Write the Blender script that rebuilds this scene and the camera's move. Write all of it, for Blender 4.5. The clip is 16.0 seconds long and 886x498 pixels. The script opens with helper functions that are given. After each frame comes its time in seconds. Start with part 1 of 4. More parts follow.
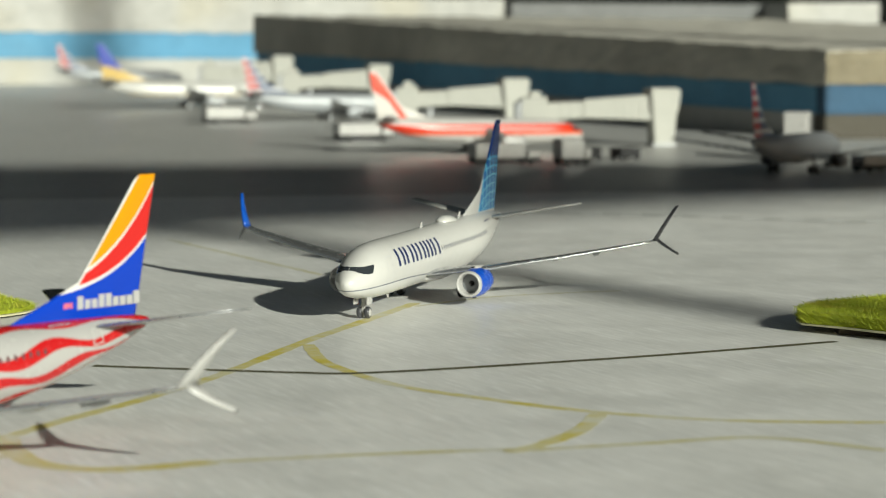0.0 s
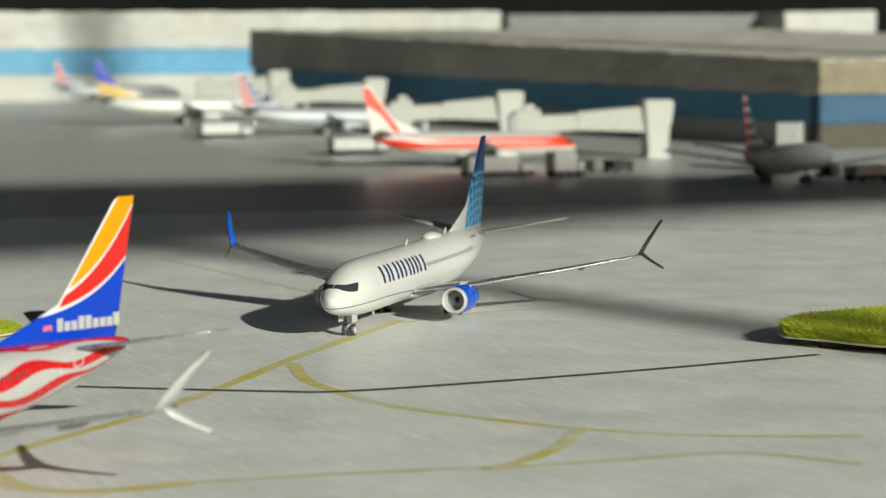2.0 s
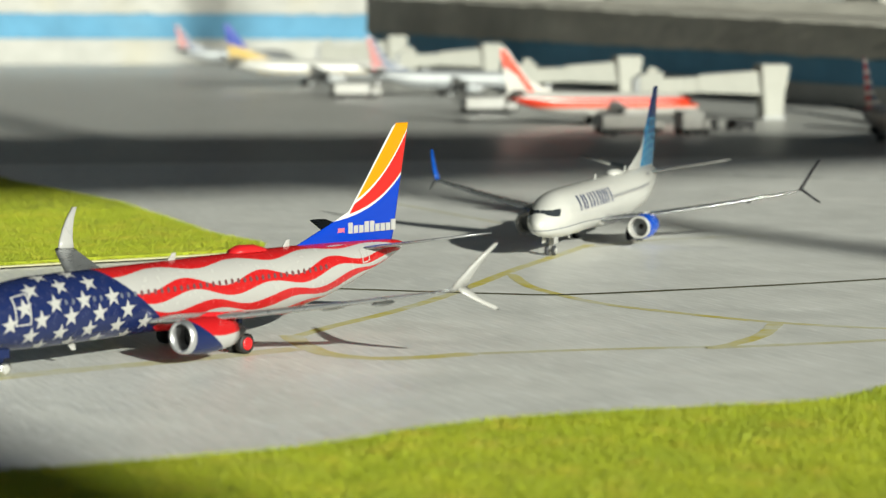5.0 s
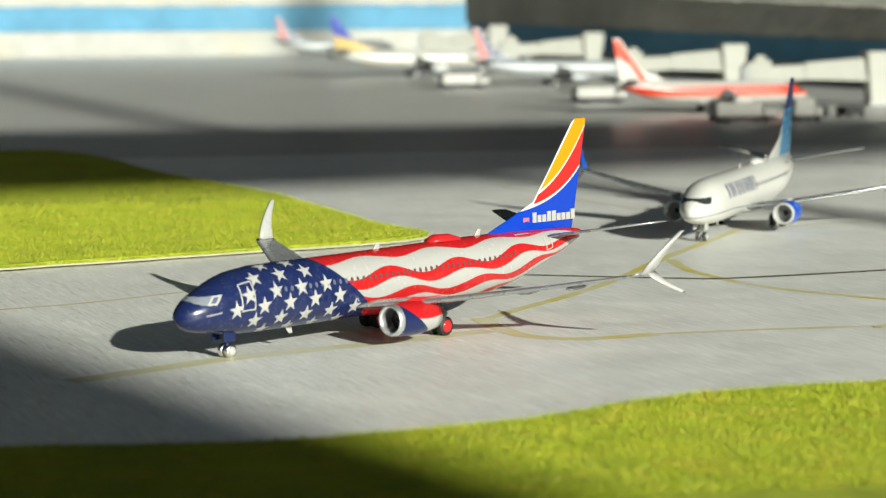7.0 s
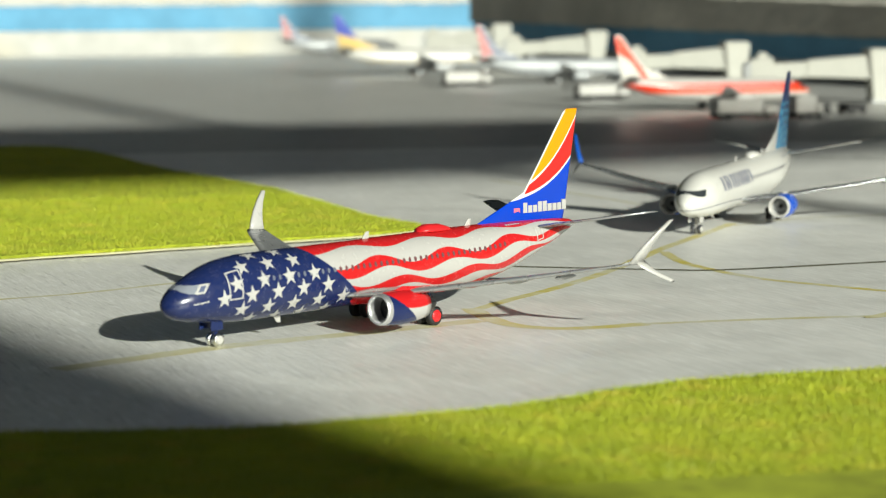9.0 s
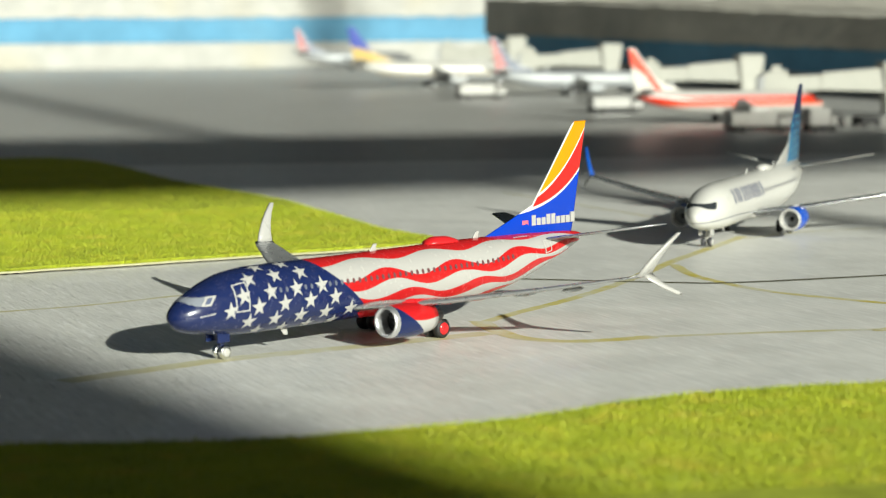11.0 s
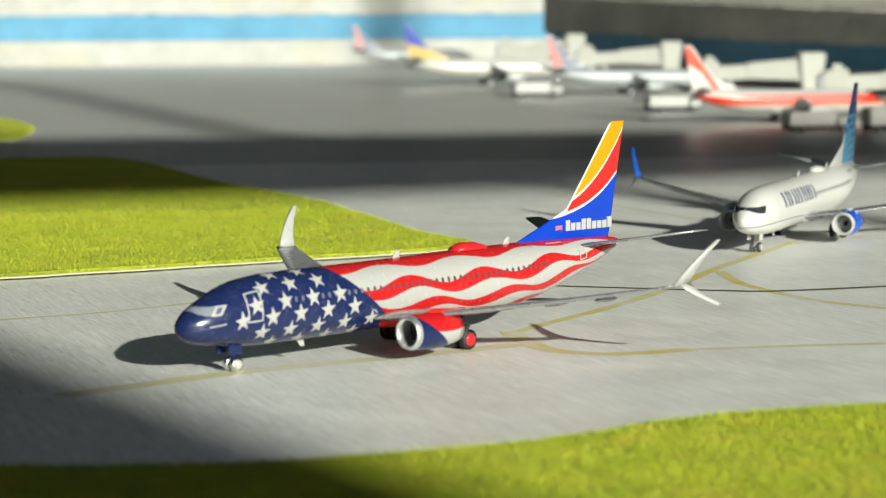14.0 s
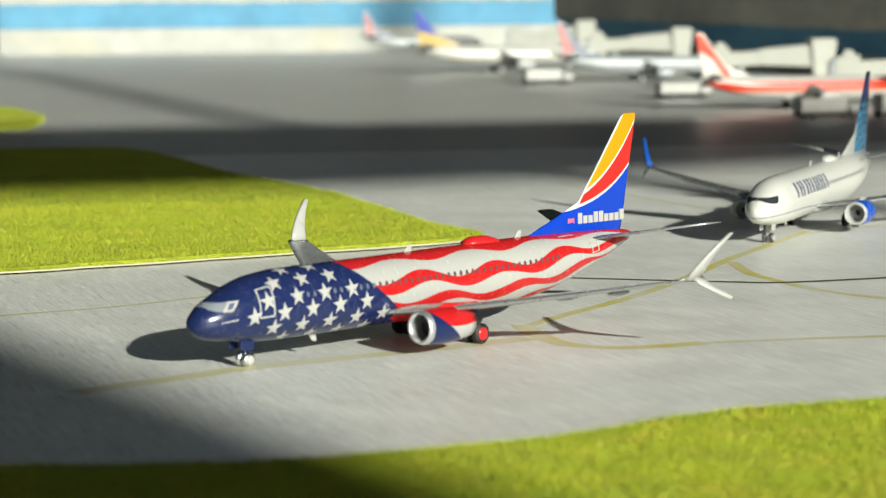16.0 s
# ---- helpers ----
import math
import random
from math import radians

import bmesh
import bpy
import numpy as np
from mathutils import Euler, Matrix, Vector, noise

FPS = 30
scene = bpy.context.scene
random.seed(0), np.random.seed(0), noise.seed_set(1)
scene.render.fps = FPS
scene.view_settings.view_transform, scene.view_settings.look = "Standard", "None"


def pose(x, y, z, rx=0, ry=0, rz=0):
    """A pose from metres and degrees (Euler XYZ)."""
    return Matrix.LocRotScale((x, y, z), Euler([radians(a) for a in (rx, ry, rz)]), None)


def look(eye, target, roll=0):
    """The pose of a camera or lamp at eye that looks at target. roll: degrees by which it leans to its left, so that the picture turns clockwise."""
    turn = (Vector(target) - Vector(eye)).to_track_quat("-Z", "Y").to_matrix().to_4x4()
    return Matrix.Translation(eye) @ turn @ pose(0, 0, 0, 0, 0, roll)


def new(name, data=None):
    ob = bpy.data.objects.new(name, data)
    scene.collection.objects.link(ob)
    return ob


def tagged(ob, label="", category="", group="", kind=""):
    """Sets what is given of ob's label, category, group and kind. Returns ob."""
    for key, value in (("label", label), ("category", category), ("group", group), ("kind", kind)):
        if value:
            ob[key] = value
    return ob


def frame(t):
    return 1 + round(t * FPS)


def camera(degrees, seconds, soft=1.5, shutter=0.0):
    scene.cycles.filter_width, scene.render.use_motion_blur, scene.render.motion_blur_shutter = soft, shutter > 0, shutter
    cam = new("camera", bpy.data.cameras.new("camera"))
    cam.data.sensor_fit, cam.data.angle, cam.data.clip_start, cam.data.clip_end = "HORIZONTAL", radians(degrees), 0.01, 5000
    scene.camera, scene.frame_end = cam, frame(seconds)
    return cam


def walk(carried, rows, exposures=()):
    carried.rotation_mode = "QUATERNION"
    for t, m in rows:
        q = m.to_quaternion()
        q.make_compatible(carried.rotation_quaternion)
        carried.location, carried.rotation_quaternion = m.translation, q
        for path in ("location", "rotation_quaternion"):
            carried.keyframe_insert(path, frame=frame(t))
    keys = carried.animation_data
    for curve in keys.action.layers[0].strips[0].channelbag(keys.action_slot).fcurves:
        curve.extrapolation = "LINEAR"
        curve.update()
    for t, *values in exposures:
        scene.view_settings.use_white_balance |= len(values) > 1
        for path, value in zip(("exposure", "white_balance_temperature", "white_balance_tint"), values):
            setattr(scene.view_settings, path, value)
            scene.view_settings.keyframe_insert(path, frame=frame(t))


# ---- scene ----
LENS = 19.53
PATH = [
    (0, (0.01285, -0.28895, 0.05274), (0.12236, 0.09410, 0.01700), 0.40),
    (0.5, (0.01162, -0.28999, 0.05302), (0.12079, 0.09322, 0.01791), 0.46),
    (1, (0.01217, -0.29000, 0.05158), (0.12123, 0.09329, 0.01700), 0.44),
    (1.5, (0.01200, -0.29142, 0.05324), (0.12083, 0.09197, 0.01914), 0.17),
    (2, (0.01567, -0.29132, 0.05387), (0.12472, 0.09202, 0.01986), -0.18),
    (2.5, (0.01502, -0.29114, 0.05449), (0.12427, 0.09211, 0.02000), -0.35),
    (3, (0.01509, -0.29248, 0.05490), (0.12433, 0.09070, 0.01966), -0.41),
    (3.5, (0.01181, -0.29010, 0.05448), (0.11985, 0.09337, 0.01872), -0.26),
    (4, (0.01178, -0.29461, 0.05340), (0.11827, 0.08922, 0.01685), 0.04),
    (4.5, (-0.00839, -0.32499, 0.05173), (0.09464, 0.05970, 0.01433), 0.34),
    (5, (-0.02608, -0.35097, 0.05130), (0.07203, 0.03490, 0.01293), 0.36),
    (5.2, (-0.03354, -0.35923, 0.05210), (0.06273, 0.02707, 0.01335), 0.40),
    (7.3, (-0.04955, -0.37548, 0.05433), (0.03637, 0.01307, 0.01368), -0.39),
    (7.5, (-0.04919, -0.37665, 0.05401), (0.03646, 0.01197, 0.01354), -0.44),
    (8, (-0.04617, -0.37300, 0.05350), (0.03936, 0.01564, 0.01298), -0.53),
    (8.5, (-0.04662, -0.37364, 0.05246), (0.03930, 0.01492, 0.01203), -0.36),
    (11, (-0.04497, -0.37321, 0.05223), (0.03793, 0.01622, 0.01389), -0.25),
    (11.5, (-0.04486, -0.36996, 0.05218), (0.03739, 0.01967, 0.01446), -0.29),
    (12, (-0.04388, -0.37074, 0.05161), (0.03702, 0.01916, 0.01379), -0.28),
    (12.5, (-0.04292, -0.36686, 0.05237), (0.03525, 0.02352, 0.01368), -0.39),
    (13, (-0.03968, -0.36226, 0.05171), (0.03716, 0.02843, 0.01361), -0.28),
    (13.5, (-0.03597, -0.35508, 0.05051), (0.03892, 0.03599, 0.01237), -0.24),
    (14, (-0.03501, -0.35406, 0.05151), (0.03786, 0.03735, 0.01291), -0.18),
    (14.5, (-0.03603, -0.35403, 0.05257), (0.03576, 0.03743, 0.01255), -0.01),
    (15, (-0.03765, -0.35443, 0.05224), (0.03337, 0.03720, 0.01240), -0.07),
    (15.5, (-0.03654, -0.35454, 0.05102), (0.03447, 0.03709, 0.01123), -0.25),
    (16, (-0.03496, -0.35301, 0.05274), (0.03618, 0.03848, 0.01183), -0.43),
]

cam = camera(LENS, 16.0, soft=1.2)
walk(cam, [(t, look(e, a, r)) for t, e, a, r in PATH], [(0.0, -0.17), (4.0, -0.17), (5.2, 0.0), (7.3, 0.12), (16.0, 0.10)])
cam.data.dof.use_dof = True
cam.data.dof.focus_distance = 0.432
cam.data.dof.aperture_fstop = 52.0

# ---- light: low sun through the window behind the camera, and the sky ----
TO_SUN = Vector((0.9, -2.78, 1.0)).normalized()
world = bpy.data.worlds.new("world")
scene.world = world
world.use_nodes = True
wn = world.node_tree.nodes
sky = wn.new("ShaderNodeTexSky")
sky.sky_type = "NISHITA"
sky.sun_disc = False
sky.sun_elevation = math.asin(TO_SUN.z)
sky.sun_rotation = math.atan2(TO_SUN.x, TO_SUN.y)
warm = wn.new("ShaderNodeMix")
warm.data_type, warm.blend_type = "RGBA", "MULTIPLY"
warm.inputs[0].default_value = 1.0
warm.inputs[7].default_value = (1.0, 0.88, 0.70, 1.0)
world.node_tree.links.new(sky.outputs[0], warm.inputs[6])
world.node_tree.links.new(warm.outputs[2], wn["Background"].inputs[0])
wn["Background"].inputs[1].default_value = 0.036
sun_data = bpy.data.lights.new("sun", "SUN")
sun_data.energy, sun_data.angle, sun_data.color = 6.5, radians(0.8), (0.945, 0.97, 0.845)
sun = new("sun", sun_data)
sun.matrix_world = look(TO_SUN * 3, (0, 0, 0))

S = 0.0025  # one real metre at 1:400


# ---- node helpers ----
def material(name, rough=0.5, metal=0.0):
    m = bpy.data.materials.new(name)
    m.use_nodes = True
    b = m.node_tree.nodes["Principled BSDF"]
    b.inputs["Roughness"].default_value, b.inputs["Metallic"].default_value = rough, metal
    return m, m.node_tree.nodes, m.node_tree.links, b


class Net:
    """Short names for the nodes of a material."""

    def __init__(self, m):
        self.n, self.l = m.node_tree.nodes, m.node_tree.links

    def put(self, socket, v):
        if isinstance(v, (int, float)):
            socket.default_value = v
        elif isinstance(v, tuple):
            socket.default_value = (*v, 1.0)[:4] if len(socket.default_value) == 4 else v
        else:
            self.l.new(v, socket)

    def math(self, op, a, b=0.0, c=0.0):
        n = self.n.new("ShaderNodeMath")
        n.operation = op
        for i, v in enumerate((a, b, c)):
            self.put(n.inputs[i], v)
        return n.outputs[0]

    def mix(self, f, a, b):
        n = self.n.new("ShaderNodeMix")
        n.data_type = "RGBA"
        self.put(n.inputs[0], f), self.put(n.inputs[6], a), self.put(n.inputs[7], b)
        return n.outputs[2]

    def coords(self, scale=1.0, turn=0.0, stretch=(1, 1, 1)):
        c = self.n.new("ShaderNodeTexCoord").outputs["Object"]
        if turn:
            q = self.n.new("ShaderNodeMapping")
            q.inputs["Rotation"].default_value = (0, 0, turn)
            self.l.new(c, q.inputs[0])
            c = q.outputs[0]
        r = self.n.new("ShaderNodeMapping")
        r.inputs["Scale"].default_value = [scale * v for v in stretch]
        self.l.new(c, r.inputs[0])
        return r.outputs[0]

    def noise(self, vec, scale, detail=4.0, rough=0.55):
        n = self.n.new("ShaderNodeTexNoise")
        n.inputs["Scale"].default_value, n.inputs["Detail"].default_value, n.inputs["Roughness"].default_value = scale, detail, rough
        self.l.new(vec, n.inputs["Vector"])
        return n.outputs["Fac"]

    def ramp(self, v, lo, hi, a=0.0, b=1.0):
        n = self.n.new("ShaderNodeMapRange")
        self.put(n.inputs[0], v)
        for i, q in enumerate((lo, hi, a, b)):
            n.inputs[i + 1].default_value = q
        return n.outputs[0]

    def split(self, vec):
        n = self.n.new("ShaderNodeSeparateXYZ")
        self.l.new(vec, n.inputs[0])
        return n.outputs

    def bump(self, bsdf, height, strength, distance):
        n = self.n.new("ShaderNodeBump")
        n.inputs["Strength"].default_value, n.inputs["Distance"].default_value = strength, distance
        self.put(n.inputs["Height"], height)
        self.l.new(n.outputs[0], bsdf.inputs["Normal"])


def paint(name, color, rough=0.35, metal=0.0, vary=0.1, scale=400.0, bump=0.0):
    """Plain paint with slight mottling and fine relief."""
    m, n, l, b = material(name, rough, metal)
    k = Net(m)
    v = k.coords()
    f = k.noise(v, scale, 5.0)
    g = k.noise(v, scale * 0.12, 3.0)
    s = k.math("ADD", k.math("MULTIPLY", f, 0.5), k.math("MULTIPLY", g, 0.5))
    dark = tuple(c * (1 - vary) for c in color)
    light = tuple(min(1, c * (1 + vary)) for c in color)
    l.new(k.mix(k.ramp(s, 0.35, 0.65), dark, light), b.inputs["Base Color"])
    l.new(k.ramp(f, 0.3, 0.7, max(0.02, rough - 0.06), min(1, rough + 0.08)), b.inputs["Roughness"])
    if bump:
        k.bump(b, f, 0.5, bump)
    return m


WHITE = (0.405, 0.40, 0.385)
M_WHITE = paint("white_enamel", WHITE, 0.3, vary=0.03)
M_SILVER = paint("bare_metal", (0.72, 0.73, 0.75), 0.22, 1.0, vary=0.05)
M_GREYWING = paint("grey_wing_paint", (0.42, 0.43, 0.44), 0.28, 0.6, vary=0.06)
M_DARK = paint("black_rubber", (0.015, 0.015, 0.016), 0.6, vary=0.2)
M_GLASS = paint("dark_cockpit_glass", (0.03, 0.035, 0.04), 0.12, vary=0.1)
M_WINDOW = paint("cabin_window_print", (0.13, 0.14, 0.17), 0.3, vary=0.1)
M_WINDOWGREY = paint("grey_window_print", (0.11, 0.12, 0.16), 0.3, vary=0.1)
M_WINDOWRED = paint("dark_red_grey_window_print", (0.13, 0.05, 0.055), 0.3, vary=0.1)
M_RED = paint("red_enamel", (0.60, 0.016, 0.02), 0.28, vary=0.06)
M_NAVY = paint("navy_enamel", (0.008, 0.017, 0.075), 0.22, vary=0.08)
M_BLUE = paint("blue_enamel", (0.006, 0.075, 0.40), 0.28, vary=0.06)
M_FANGREY = paint("grey_fan_print", (0.20, 0.21, 0.22), 0.35, 0.3, vary=0.25)
M_FAN = paint("engine_dark", (0.03, 0.03, 0.032), 0.35, 0.6, vary=0.2)
M_GREY = paint("grey_enamel", (0.40, 0.41, 0.42), 0.4, vary=0.06)
M_CREAM = paint("cream_card", (0.39, 0.39, 0.355), 0.7, vary=0.07, scale=150.0)
M_CHROME = paint("satin_metal_lip", (0.70, 0.70, 0.71), 0.36, 0.85, vary=0.04)


# ---- mesh helpers ----
def mesh_from(name, verts, faces, smooth=True):
    me = bpy.data.meshes.new(name)
    me.from_pydata([tuple(v) for v in verts], [], faces)
    me.validate()
    if smooth:
        me.shade_smooth()
    return me


def fix_normals(me):
    bm = bmesh.new()
    bm.from_mesh(me)
    bmesh.ops.recalc_face_normals(bm, faces=bm.faces)
    bm.to_mesh(me)
    bm.free()
    return me


def part(name, data, mat, parent, label="", m=None):
    """Links a mesh or a bmesh as one mesh object under a thing or part."""
    if isinstance(data, bmesh.types.BMesh):
        me = bpy.data.meshes.new(name)
        bmesh.ops.recalc_face_normals(data, faces=data.faces)
        data.to_mesh(me)
        data.free()
    else:
        me = data
    if mat and not me.materials:
        me.materials.append(mat)
    ob = new(name, me)
    ob.parent = parent
    if m is not None:
        ob.matrix_basis = m
    if label:
        tagged(ob, label)
    return ob


def loft(rings, close_ends=True):
    """A skin over rings of equal length."""
    n = len(rings[0])
    verts = [p for r in rings for p in r]
    faces = [(i * n + j, i * n + (j + 1) % n, (i + 1) * n + (j + 1) % n, (i + 1) * n + j) for i in range(len(rings) - 1) for j in range(n)]
    if close_ends:
        faces += [tuple(range(n))[::-1], tuple((len(rings) - 1) * n + j for j in range(n))]
    return verts, faces


def lofted(name, rings, close_ends=True, smooth=True):
    return fix_normals(mesh_from(name, *loft(rings, close_ends), smooth))


def box_bm(x0, x1, y0, y1, z0, z1, bevel=0.0, bm=None):
    bm = bm or bmesh.new()
    vs = [bm.verts.new((x, y, z)) for x in (x0, x1) for y in (y0, y1) for z in (z0, z1)]
    for f in ((0, 1, 3, 2), (4, 6, 7, 5), (0, 4, 5, 1), (2, 3, 7, 6), (0, 2, 6, 4), (1, 5, 7, 3)):
        bm.faces.new([vs[i] for i in f])
    if bevel:
        bmesh.ops.bevel(bm, geom=list(bm.edges), offset=bevel, segments=2, affect="EDGES", profile=0.5)
    return bm


def lathe(name, axis_point, profile, n=24, smooth=True):
    """Turns (x, radius) pairs round an axis along x."""
    cx, cy, cz = axis_point
    rings = [[((cx + x) * S, (cy + r * math.cos(a)) * S, (cz + r * math.sin(a)) * S) for a in (2 * math.pi * i / n for i in range(n))] for x, r in profile]
    return lofted(name, rings, False, smooth)


def disc_y(name, c, r, w, n=20):
    """A wheel-like disc with rounded shoulders, axle along y."""
    prof = [(-w / 2, r * 0.55), (-w / 2, r * 0.86), (-w * 0.33, r), (w * 0.33, r), (w / 2, r * 0.86), (w / 2, r * 0.55)]
    rings = [[((c[0] + q * math.cos(a)) * S, (c[1] + y) * S, (c[2] + q * math.sin(a)) * S) for a in (2 * math.pi * i / n for i in range(n))] for y, q in prof]
    return lofted(name, rings, True)


def thing(name, label, category, m, group=""):
    ob = new(name)
    ob.empty_display_size = 0.01
    ob.matrix_basis = m
    return tagged(ob, label, category, group)


# ---- airliner: all sizes in real metres, x forward of the nose gear, y to port ----
NOSE_X = 3.85
GEAR_X = -0.46
STATIONS = [(0.0, 2.42, 0.04, 0.04), (0.12, 2.42, 0.32, 0.32), (0.45, 2.44, 0.62, 0.64), (1.0, 2.50, 0.93, 0.97), (1.8, 2.60, 1.20, 1.26), (2.6, 2.72, 1.42, 1.46),
            (3.4, 2.83, 1.62, 1.62), (4.6, 2.94, 1.84, 1.78), (6.0, 3.00, 1.96, 1.87), (8.0, 3.03, 2.0, 1.88), (16.0, 3.12, 2.0, 1.88), (24.5, 3.26, 2.0, 1.88), (26.5, 3.34, 1.94, 1.85),
            (28.8, 3.53, 1.76, 1.73), (31.0, 3.80, 1.48, 1.48), (33.2, 4.12, 1.11, 1.13), (35.2, 4.44, 0.74, 0.74), (36.5, 4.64, 0.44, 0.44), (37.2, 4.72, 0.22, 0.22), (37.4, 4.73, 0.05, 0.05)]


def section(s):
    """Centre height, half height and half width of the fuselage s metres behind the nose."""
    pts = STATIONS
    for i in range(len(pts) - 1):
        if s <= pts[i + 1][0]:
            a, b = pts[i], pts[i + 1]
            p0, p3 = pts[max(i - 1, 0)], pts[min(i + 2, len(pts) - 1)]
            h = b[0] - a[0]
            u = max(0.0, (s - a[0]) / h)
            out = []
            for k in (1, 2, 3):
                ma = (b[k] - p0[k]) / max(b[0] - p0[0], 1e-6) * h
                mb = (p3[k] - a[k]) / max(p3[0] - a[0], 1e-6) * h
                out.append((2 * u**3 - 3 * u**2 + 1) * a[k] + (u**3 - 2 * u**2 + u) * ma + (-2 * u**3 + 3 * u**2) * b[k] + (u**3 - u**2) * mb)
            return out
    return list(pts[-1][1:])


def skin(s, th, lift=0.0, k=1.0):
    """A point on the fuselage: th radians from the crown towards port."""
    zc, hh, hw = section(s)
    s += 0.42 * max(0.0, 1.0 - s / 4.4) ** 1.2
    return Vector(((NOSE_X - s) * S * k, (hw + lift) * math.sin(th) * S, (zc + (hh + lift) * math.cos(th)) * S))


def airfoil(p_le, p_te, thick, n=10, up=Vector((0, 0, 1))):
    """A closed wing section between two points."""
    le, te = Vector(p_le), Vector(p_te)
    top, bot = [], []
    for i in range(n + 1):
        u = 0.5 - 0.5 * math.cos(math.pi * i / n)
        y = thick * 5 * (0.2969 * math.sqrt(u) - 0.126 * u - 0.3516 * u**2 + 0.2843 * u**3 - 0.1015 * u**4)
        c = le.lerp(te, u)
        top.append((c + up * (y + 0.02)) * S)
        bot.append((c - up * (y * 0.7 + 0.02)) * S)
    return top + bot[::-1]


def wing_mesh(name, side):
    secs = [(-9.9, 1.2, -16.4, 1.9, 0.6), (-10.3, 1.9, -16.4, 1.98, 0.55), (-12.0, 5.6, -16.5, 2.35, 0.42), (-15.1, 11.2, -18.3, 3.24, 0.3), (-18.5, 16.2, -20.3, 4.12, 0.16), (-18.75, 16.55, -20.35, 4.28, 0.13)]
    rings = [airfoil((xl, side * y, z), (xt, side * y, z - 0.02), t) for xl, y, xt, z, t in secs]
    return lofted(name, rings)


def blade_mesh(name, a_le, a_te, b_le, b_te, ta, tb, up, bulge=0.9):
    rings = []
    for i in range(5):
        u = i / 4
        c = -u * bulge
        le = Vector(a_le).lerp(Vector(b_le), u) + Vector((-c * (1 - u), 0, 0))
        te = Vector(a_te).lerp(Vector(b_te), u) + Vector((-c * (1 - u), 0, 0))
        rings.append(airfoil(le, te, ta + (tb - ta) * u, 6, up))
    return lofted(name, rings)


